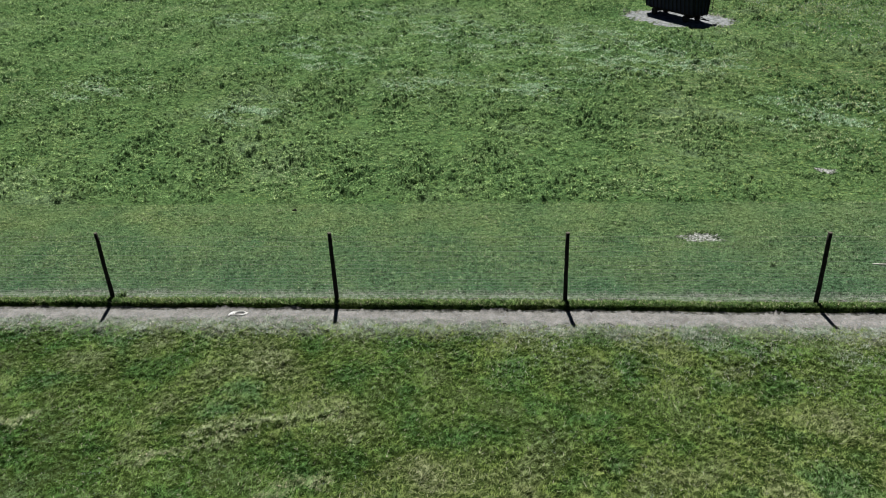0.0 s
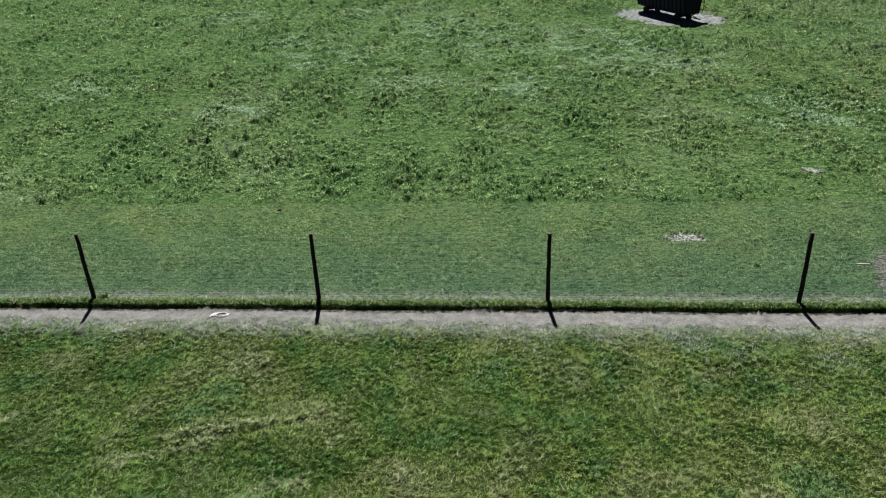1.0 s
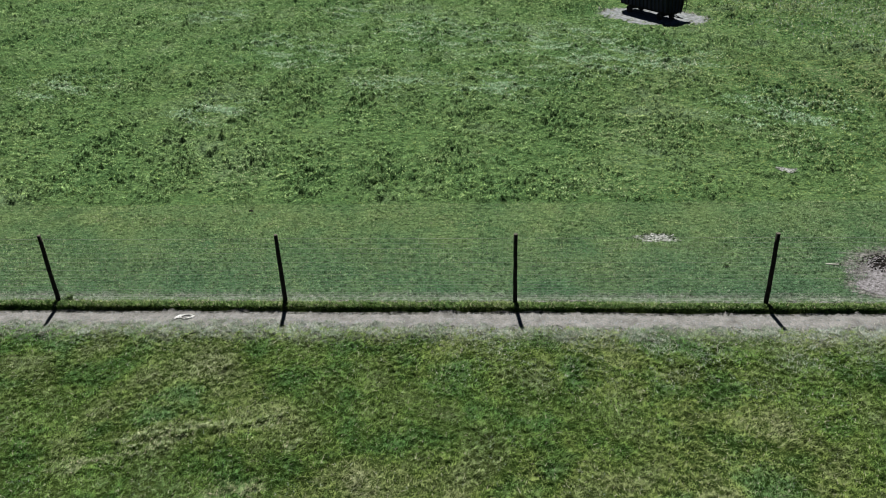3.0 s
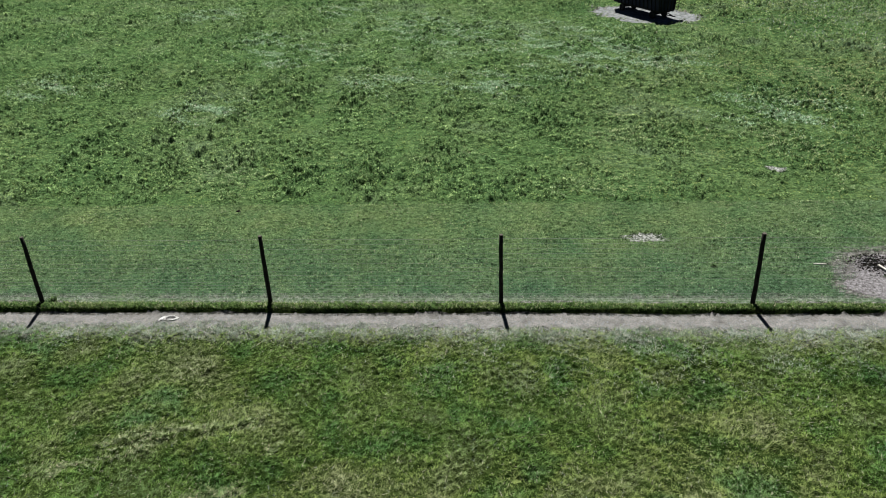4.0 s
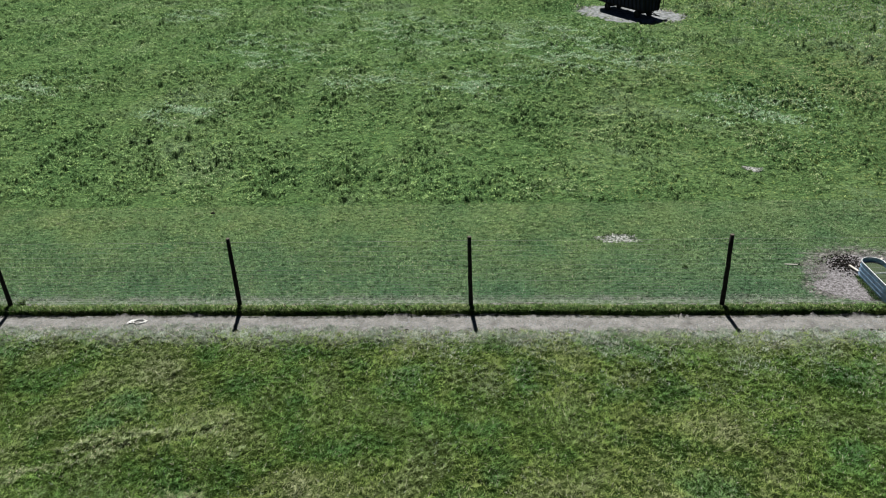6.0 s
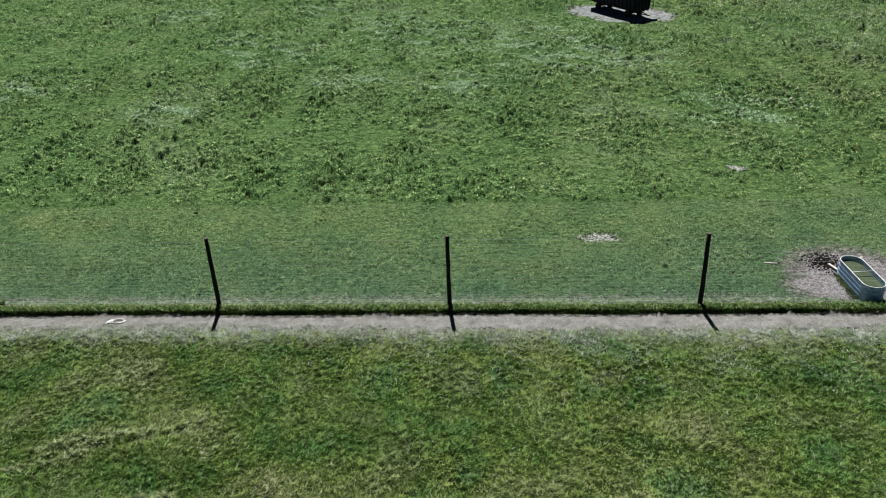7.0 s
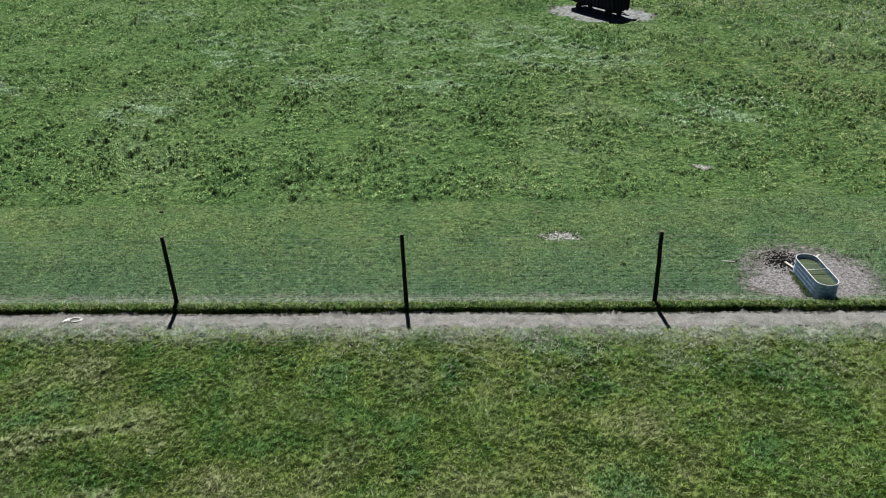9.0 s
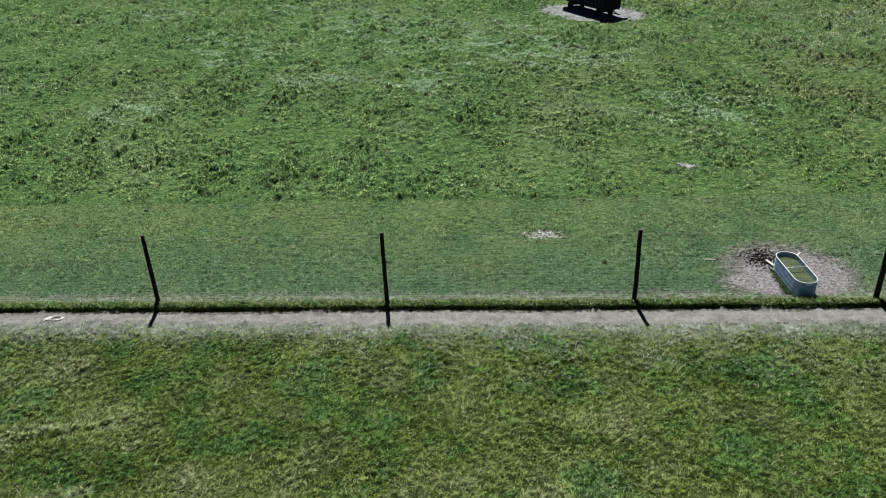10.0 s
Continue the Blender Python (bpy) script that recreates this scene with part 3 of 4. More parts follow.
    # raked-up windrows of cut grass
    xs, ys = [], []
    for x0, y0, x1, y1, n, wid in ((-6.0, 0.25, -2.1, 1.4, 1200, 0.2), (-11.2, 0.55, -10.3, 0.95, 700, 0.16), (-7.4, -0.9, -4.4, 0.5, 900, 0.18),
                                   (-3.6, -1.7, -1.9, -1.2, 1400, 0.3), (-1.75, 0.2, -1.45, 0.34, 260, 0.06), (-6.75, -0.85, -6.55, -0.5, 260, 0.06)):
        f = r.uniform(0, 1, n)
        off = r.normal(0, wid, n) * (0.6 + 0.4 * np.sin(9 * f + n))
        xs.append(x0 + (x1 - x0) * f + r.normal(0, 0.05, n))
        ys.append(y0 + (y1 - y0) * f + off + 0.15 * np.sin(5 * f + n))
    x, y = np.concatenate(xs), np.concatenate(ys)
    pick = r.uniform(0, 1, len(x)) < 0.08
    mounds("cut_grass_heap", x[pick], y[pick], r.uniform(0.03, 0.075, pick.sum()), r.uniform(0.03, 0.07, pick.sum()), CUT, "small heaps of pale cut grass lying in a row", 30, 12)
    blades("cut_grass_windrow", x, y, 0.06, 0.022, 1.6, CUT, "loose line of dry cut grass on the lawn", 14, lay=0.6, spread=0.6)


def mown_strip():
    r = np.random.RandomState(31)
    x, y = scatter(r, 380000, -25, 29, 7.1, 15.0)
    keep = wedge(x, y) & (y < MOW_END + 0.1 * wave(x, y, 0.4, 32)) & (r.uniform(0, 1, len(x)) > in_patch(x, y))
    keep &= r.uniform(0, 1, len(x)) < 0.25 + 0.75 * soft_step(y + 0.25 * wave(x, y, 0.8, 33), 7.3, 8.6)
    x, y = x[keep], y[keep]
    tall = 0.040 * (1 + 0.25 * wave(x, y, 0.5, 34) + 0.35 * wave(x, y, 4.0, 36) + 0.1 * np.sign(np.sin(2 * math.pi * y / 1.8)))
    tall *= 1 - 0.55 * (np.exp(-((y - 11.1 - 0.05 * wave(x, 0 * y, 0.2, 37)) / 0.07) ** 2) + np.exp(-((y - 13.9) / 0.06) ** 2))
    blades("mown_grass", x, y, np.clip(tall, 0.012, 0.08), 0.026, 1.8, MOWN, "close-mown green grass strip behind the wire fence", 35, ruffle=0.5)


def pasture():
    r = np.random.RandomState(41)
    x, y = scatter(r, 260000, -36, 35, 14.4, 38)
    x2, y2 = scatter(r, 170000, -62, 48, 38, 78)
    x, y = np.concatenate([x, x2]), np.concatenate([y, y2])
    keep = wedge(x, y, 3) & (y > MOW_END + 0.1 * wave(x, y, 0.4, 32)) & (r.uniform(0, 1, len(x)) > in_patch(x, y))
    x, y = x[keep], y[keep]
    far = soft_step(y, 30, 60)
    tall = (0.045 + 0.015 * far) * (1 + 0.4 * wave(x, y, 0.7, 42) + 0.5 * wave(x, y, 2.3, 48))
    blades("pasture_grass", x, y, np.clip(tall, 0.02, 0.2), 0.04 + 0.04 * far, 1.8, PASTURE, "bright green grazed pasture grass", 43)
    # tussocks: short leaves over every raised tuft, longest on its crown
    x, y = scatter(r, 420000, -34, 36, 14.8, 36)
    x2, y2 = scatter(r, 380000, -60, 50, 36, 78)
    x, y = np.concatenate([x, x2]), np.concatenate([y, y2])
    keep = wedge(x, y, 2) & (r.uniform(0, 1, len(x)) < soft_step(sward(x, y)[0], 0.015, 0.09))
    x, y = x[keep], y[keep]
    rise, sx, sy = sward(x, y)
    blades("grass_tussock", x, y, 0.028 + 0.32 * rise, 0.045 + 0.03 * soft_step(y, 30, 60), 0.9, TUFT, "scattered leafy tussocks of longer pasture grass", 46, lay=np.arctan2(-sy, -sx), spread=0.9)


def dry_corner():
    r = np.random.RandomState(66)
    x, y = scatter(r, 16000, 18, 48, 36, 70)
    keep = r.uniform(0, 1, len(x)) < soft_step(x + 0.3 * y - 38 + 4 * wave(x, y, 0.1, 67), -4, 8)
    x, y = x[keep], y[keep]
    blades("dry_grass", x, y, 0.16, 0.05, 0.8, STRAW, "thin dry seed heads over the pasture grass", 68)


def weeds():
    r = np.random.RandomState(69)
    for k in range(46):
        x = r.uniform(-21, 24)
        y = 14.9 + abs(r.normal(0, 2.2)) if k < 30 else r.uniform(17, 38)
        weed((x, y), r.uniform(0.04, 0.10), 200 + k, "small dark weed standing in the pasture grass")


def mounds(name, cx, cy, radius, height, mat, label, seed, per=27):
    """Low mounds made of overlapping leaves, all in one mesh."""
    r = np.random.RandomState(seed)
    n = len(cx)
    up = r.uniform(0.05, 1.0, (n, per))
    out = np.sqrt(1 - up * up)
    phi = r.uniform(0, 2 * math.pi, (n, per))
    rough = r.uniform(0.8, 1.15, (n, per))
    c, s_ = np.cos(phi), np.sin(phi)
    R, H = radius[:, None], height[:, None]
    p = np.stack([cx[:, None] + 1.3 * R * rough * out * c, cy[:, None] + R * rough * out * s_, land(cx, cy)[:, None] + H * rough * up], -1)
    nor = np.stack([out * c, out * s_, 0.9 * up + 0.12], -1) + r.normal(0, 0.26, (n, per, 3))
    nor /= np.linalg.norm(nor, axis=-1, keepdims=True)
    spin = r.normal(0, 0.8, (n, per)) + phi
    way = np.stack([np.cos(spin), np.sin(spin), -0.5 * out], -1)
    way -= nor * np.sum(way * nor, -1, keepdims=True)
    way /= np.linalg.norm(way, axis=-1, keepdims=True) + 1e-6
    side = np.cross(nor, way)
    leng = R[..., None] * r.uniform(0.45, 0.95, (n, per, 1))
    wide = R[..., None] * r.uniform(0.16, 0.34, (n, per, 1))
    co = np.stack([p - side * wide - way * leng * 0.4, p + side * wide - way * leng * 0.4, p + way * leng * 0.6], 2)
    ob = mesh_from(name, co.reshape(-1, 3), np.arange(3 * n * per).reshape(-1, 3), mat)
    return tagged(ob, label, "grass", kind="stuff")


# pale clover patches in the pasture: x, y, half size
CLOVER = [(-9.1, 55.6, 2.5), (-2.5, 49.0, 3.5), (1.4, 43.7, 3.5), (8.0, 43.9, 4), (12.2, 40.0, 2.5), (-10.3, 39.8, 2.5), (-13.6, 44.4, 2), (-21.5, 54.8, 2.5), (3.3, 31.8, 2), (13.8, 36.9, 2.5), (9.3, 35.8, 2.5), (18.4, 26.0, 2.2), (-3.3, 32.9, 1.8), (-12.7, 27.3, 1.5), (-24.4, 32.5, 2)]


def clover():
    r = np.random.RandomState(63)
    xs, ys = [], []
    for cx, cy, h in CLOVER:
        n = int(5200 * h)
        u, v = r.normal(0, 0.5, n), r.normal(0, 0.5, n)
        xs.append(cx + h * u * 1.5)
        ys.append(cy + h * v * 1.5)
    x, y = np.concatenate(xs), np.concatenate(ys)
    keep = r.uniform(0, 1, len(x)) < soft_step(wave(x, 0.6 * y, 0.6, 64) + 0.6 * wave(x, 0.6 * y, 1.9, 63), -0.4, 0.9)
    x, y = x[keep], y[keep]
    blades("clover", x, y, 0.085, 0.06, 1.4, PALE, "pale silvery green clover patches in the pasture", 65, "clover", ruffle=0.5)


def fence_line_grass():
    r = np.random.RandomState(51)
    x, y = scatter(r, 120000, -19, 25, 6.42, 7.3)
    keep = r.uniform(0, 1, len(x)) < (1 - soft_step(y, 6.88, 7.06)) * (0.85 + 0.3 * wave(x, y, 0.8, 52))
    keep &= y > 6.50 - 0.035 * wave(x, 0 * y, 0.7, 5) - 0.02 * wave(x, 0 * y, 2.1, 6) + r.normal(0, 0.02, len(x)) + 0.02
    x, y = x[keep], y[keep]
    tall = 0.068 * (1 - 0.4 * soft_step(y, 6.75, 7.25)) * np.clip(1 + 0.35 * wave(x, y, 0.9, 54) + 0.5 * wave(x, y, 3.5, 58), 0.25, 2.2)
    blades("fence_line_grass", x, y, tall, 0.028, 1.0, FENCELINE, "uncut strip of grass under the wire fence", 55, ruffle=0.45, banked=True)
    x, y = scatter(r, 60000, -19, 25, 7.0, 8.1)
    keep = r.uniform(0, 1, len(x)) < np.exp(-((y - 7.35) / 0.26) ** 2) * (0.35 + 0.6 * wave(x, y, 0.9, 57))
    x, y = x[keep], y[keep]
    blades("dry_grass", x, y, 0.045, 0.016, 1.3, FRINGE, "thin grey dry grass along the verge behind the fence", 56)


def weed(at, size, seed, label):
    r = np.random.RandomState(seed)
    n = 70
    a, d = r.uniform(0, 6.28, n), np.abs(r.normal(0, 0.45, n)) * size
    x, y = at[0] + d * np.cos(a), at[1] + d * np.sin(a)
    ob = blades("weed", x, y, size * 1.1, size * 0.34, 0.7, WEED, label, seed, "weed")
    del ob["kind"]
    return tagged(ob, group="weeds in the grass")


# ---- fence ----
def post_mesh(height, r0, r1, seed, bend):
    r = random.Random(seed)
    bm = bmesh.new()
    pts, rad = [], []
    for k in range(9):
        f = k / 8
        pts.append((bend[0] * f + r.uniform(-0.008, 0.008), bend[1] * f, -0.35 + (height + 0.35) * f))
        rad.append((r0 + (r1 - r0) * f) * r.uniform(0.96, 1.05))
    tube(bm, pts, rad, 12)
    return bm, pts[-1], rad[-1]


POSTS = [(-18.6, 2.5, 0.062, 0.052, 0.0), (-11.0, 2.5, 0.074, 0.058, 0.0), (-3.38, 2.5, 0.074, 0.060, 0.0), (4.0, 2.5, 0.072, 0.060, 0.0),
         (11.7, 2.5, 0.074, 0.062, 0.0), (18.95, 2.5, 0.085, 0.072, 0.0), (26.4, 2.5, 0.072, 0.060, 0.0)]


def fence():
    root = thing("wire_fence", (0, FENCE_Y, 0), "tall woven wire game fence on dark round wooden posts", "fence")
    for i, (x, h, r0, r1, bend) in enumerate(POSTS):
        bm, top, rt = post_mesh(h, r0, r1, 70 + i, (bend, 0.0))
        p = part("post", bm, POST_WOOD, root)
        p.location = (x, 0, 0)
        smooth(p)
        cap = bmesh.new()
        tube(cap, [(top[0], top[1], top[2] + 0.001), (top[0], top[1], top[2] + 0.012)], rt * 0.93, 12)
        part("post_top", cap, CUT_WOOD, p, "paler sawn post top")
    z, gap, k = 0.08, 0.075, 0
    while z < 2.42:
        bm = bmesh.new()
        pts = []
        for (xa, *_), (xb, *_) in zip(POSTS, POSTS[1:]):
            for s in range(6):
                f = s / 6
                pts.append((xa + (xb - xa) * f, 0.078, z - 0.012 * math.sin(math.pi * f)))
        pts.append((POSTS[-1][0], 0.078, z))
        tube(bm, pts, 0.0020 if z + gap < 2.42 else 0.0032, 4)
        part("line_wire", bm, WIRE, root)
        k += 1
        z += gap
        gap = min(0.17, gap * 1.06)
    bm = bmesh.new()
    tube(bm, [(0, 0.078, 0.08), (0, 0.078, 2.38)], 0.0015, 3, False)
    stay = part("stay_wire", bm, WIRE, root)
    stay.location.x = POSTS[0][0] + 0.15
    for k in range(2, 299):
        ob = new("stay_wire", stay.data)
        ob.parent = root
        ob.location.x = POSTS[0][0] + 0.15 * k


# ---- trough ----
def stadium(length, width, n=14):
    """A round-ended outline along y."""
    r, s = width / 2, (length - width) / 2
    out = [(r * math.cos(a), s + r * math.sin(a)) for a in (math.pi * k / n for k in range(n + 1))]
    return out + [(-x, -y) for x, y in out]


def trough():
    L, W, H = 2.04, 0.69, 0.56
    root = thing("stock_tank", (16.88, 7.98, land_z(16.8, 8.3)), "oval galvanised steel stock tank nearly full of murky water", "water trough", turn=3.5)

    def ring(bm, grow, z):
        return [bm.verts.new((x, y, z)) for x, y in stadium(L + grow, W + grow)]

    bm = bmesh.new()
    prof = [(-0.02, 0.0), (0.0, 0.012), (0.0, 0.09), (0.016, 0.115), (0.0, 0.14), (0.0, 0.235), (0.016, 0.26), (0.0, 0.285), (0.0, 0.385), (0.016, 0.41), (0.0, 0.435), (0.0, H),
            (-0.014, H), (-0.014, 0.03)]
    rings = [ring(bm, 2 * g, z) for g, z in prof]
    n = len(rings[0])
    for a, b in zip(rings, rings[1:]):
        for k in range(n):
            bm.faces.new((a[k], a[(k + 1) % n], b[(k + 1) % n], b[k]))
    bm.faces.new(rings[0])
    bm.faces.new(rings[-1])
    bmesh.ops.recalc_face_normals(bm, faces=bm.faces)
    part("wall", bm, ZINC, root, "blue-grey galvanised ribbed side")
    bm = bmesh.new()
    loop = [Vector((x, y, H)) for x, y in stadium(L, W)]
    rs = []
    for i, p in enumerate(loop):
        d = (loop[(i + 1) % n] - loop[i - 1]).normalized()
        side = Vector((d.y, -d.x, 0))
        rs.append([bm.verts.new(p + 0.017 * (math.cos(a) * side + math.sin(a) * Vector((0, 0, 1)))) for a in (math.pi / 4 * k for k in range(8))])
    for i in range(n):
        a, b = rs[i], rs[(i + 1) % n]
        for k in range(8):
            bm.faces.new((a[k], a[(k + 1) % 8], b[(k + 1) % 8], b[k]))
    bmesh.ops.recalc_face_normals(bm, faces=bm.faces)
    smooth(part("rim", bm, RIM, root, "pale rolled steel rim"))
    bm = bmesh.new()
    tube(bm, [(-W / 2, 0.0, H - 0.01), (W / 2, 0.0, H - 0.01)], 0.016, 8)
    smooth(part("cross_brace", bm, RIM, root, "steel brace across the middle"))
    bm = bmesh.new()
    bm.faces.new(ring(bm, -0.03, H - 0.15))
    part("water", bm, WATER, root, "murky green water")


def tank_side_grass():
    """Rank grass left standing along the foot of the tank."""
    r = np.random.RandomState(96)
    n = 2600
    f = r.uniform(0, 1, n)
    x, y = 16.52 + 0.05 * f - np.abs(r.normal(0, 0.09, n)), 8.75 - 1.5 * f
    keep = (r.uniform(0, 1, n) < 0.35 + 0.65 * f) & (wave(x, y, 1.6, 97) > -0.7)
    blades("tank_side_grass", x[keep], y[keep], 0.075, 0.026, 0.7, WEED, "dark grass standing along the foot of the stock tank", 98, lay=math.pi, spread=0.8, ruffle=0.5)


def plank(name, a, b, width, thick, label, category, za=0.0, zb=0.0, mat=None):
    a, b = Vector((*a, land_z(*a) + za)), Vector((*b, land_z(*b) + zb))
    d = b - a
    bm = bmesh.new()
    box(bm, (0, -width / 2, 0), (d.length, width / 2, thick), Matrix(), 0.006)
    ob = part(name, bm, mat or BOARD)
    ob.matrix_world = Matrix.Translation(a) @ d.to_track_quat("X", "Z").to_matrix().to_4x4()
    return tagged(ob, label, category)


def crumpled_sheet():
    """A torn sheet twisted into a loop, with one loose end."""
    r = np.random.RandomState(91)
    n, m = 40, 7
    f, v = np.meshgrid(np.linspace(0, 1, n), np.linspace(-1, 1, m))
    a = 2 * math.pi * (f * 1.22 - 0.62)
    out = np.where(f > 0.82, 1 + 3.2 * (f - 0.82), 1.0)
    wide = 0.032 + 0.014 * np.sin(7 * f * 2 + 1) + 0.016 * (f > 0.82)
    x = -6.40 + (0.20 + wide * v) * out * np.cos(a) + 0.012 * r.normal(0, 1, f.shape)
    y = 6.12 + (0.115 + wide * v) * out * np.sin(a) + 0.010 * r.normal(0, 1, f.shape)
    z = land(x, y) + 0.018 + 0.028 * np.abs(np.sin(11 * f + 2 * v)) * (1 - 0.6 * np.abs(v)) + 0.008 * r.uniform(0, 1, f.shape)
    i = np.arange(n - 1)[None, :] + n * np.arange(m - 1)[:, None]
    quads = np.stack([i, i + 1, i + 1 + n, i + n], -1).reshape(-1, 4)
    ob = mesh_from("crumpled_plastic_sheet", np.stack([x, y, z], -1).reshape(-1, 3), quads, BAG)
    sol = ob.modifiers.new("thickness", "SOLIDIFY")
    sol.thickness = 0.004
    tagged(ob, "crumpled torn white plastic sheet lying on the dirt track", "litter")


def worn_rim():
    """Dark trodden grass over the far side of the worn patch."""
    r = np.random.RandomState(86)
    a = r.uniform(-0.3, math.pi + 0.3, 420)
    d = r.normal(1.0, 0.22, 420)
    x, y = 9.2 + 0.62 * d * np.cos(a), 11.52 + 0.42 * d * np.sin(a)
    keep = wave(x, y, 4.0, 87) > -0.1
    blades("trodden_grass", x[keep], y[keep], 0.085, 0.04, 0.8, WEED, "dark trodden grass round the worn patch", 88)


def churned_clods():
    """Loose lumps of wet earth, each a squashed eight-sided lump."""
    r = np.random.RandomState(62)
    n = 640
    x, y = r.normal(16.38, 0.32, n), r.normal(9.5, 0.36, n)
    x2, y2 = r.normal(16.4, 0.4, 60), r.normal(9.4, 0.4, 60)
    x, y = np.concatenate([x, x2]), np.concatenate([y, y2])
    keep = ~((np.abs(x - 16.88) < 0.42) & (np.abs(y - 8.02) < 1.1)) & (y > 7.25)
    x, y = x[keep], y[keep]
    n = len(x)
    s = np.clip(r.gamma(2.0, 0.009, n), 0, 0.036) + 0.006
    base = np.array([(1, 0, 0), (0, 1, 0), (-1, 0, 0), (0, -1, 0), (0.1, 0.1, 0.8), (0, 0, -0.5)])
    a = r.uniform(0, 6.28, n)
    ca, sa = np.cos(a)[:, None], np.sin(a)[:, None]
    bx, by, bz = base[:, 0] * r.uniform(0.6, 1.3, (n, 6)), base[:, 1] * r.uniform(0.6, 1.3, (n, 6)), base[:, 2][None]
    co = np.stack([x[:, None] + s[:, None] * (ca * bx - sa * by), y[:, None] + s[:, None] * (sa * bx + ca * by), (land(x, y) + 0.03)[:, None] + s[:, None] * bz], -1)
    f = np.array([(0, 1, 4), (1, 2, 4), (2, 3, 4), (3, 0, 4), (1, 0, 5), (2, 1, 5), (3, 2, 5), (0, 3, 5)])[None] + 6 * np.arange(n)[:, None, None]
    ob = mesh_from("mud_clod", co.reshape(-1, 3), f.reshape(-1, 3), MUD)
    tagged(ob, "dark lumps of churned mud round the stock tank", "mud", kind="stuff")


def clod(at, size, seed):
    bm = bmesh.new()
    bmesh.ops.create_icosphere(bm, subdivisions=2, radius=1.0)
    for v in bm.verts:
        k = 0.75 + 0.5 * noise.noise(v.co * 1.7 + Vector((seed, 0, 0)))
        v.co = Vector((v.co.x * size * k, v.co.y * size * 0.8 * k, max(-0.15, v.co.z) * size * 0.7 * k))
    ob = part("earth_clod", bm, MUD)
    ob.location = (*at, land_z(*at) + 0.01)
    return tagged(ob, "dark clod of earth lying on the short grass", "clod", "clods on the grass")


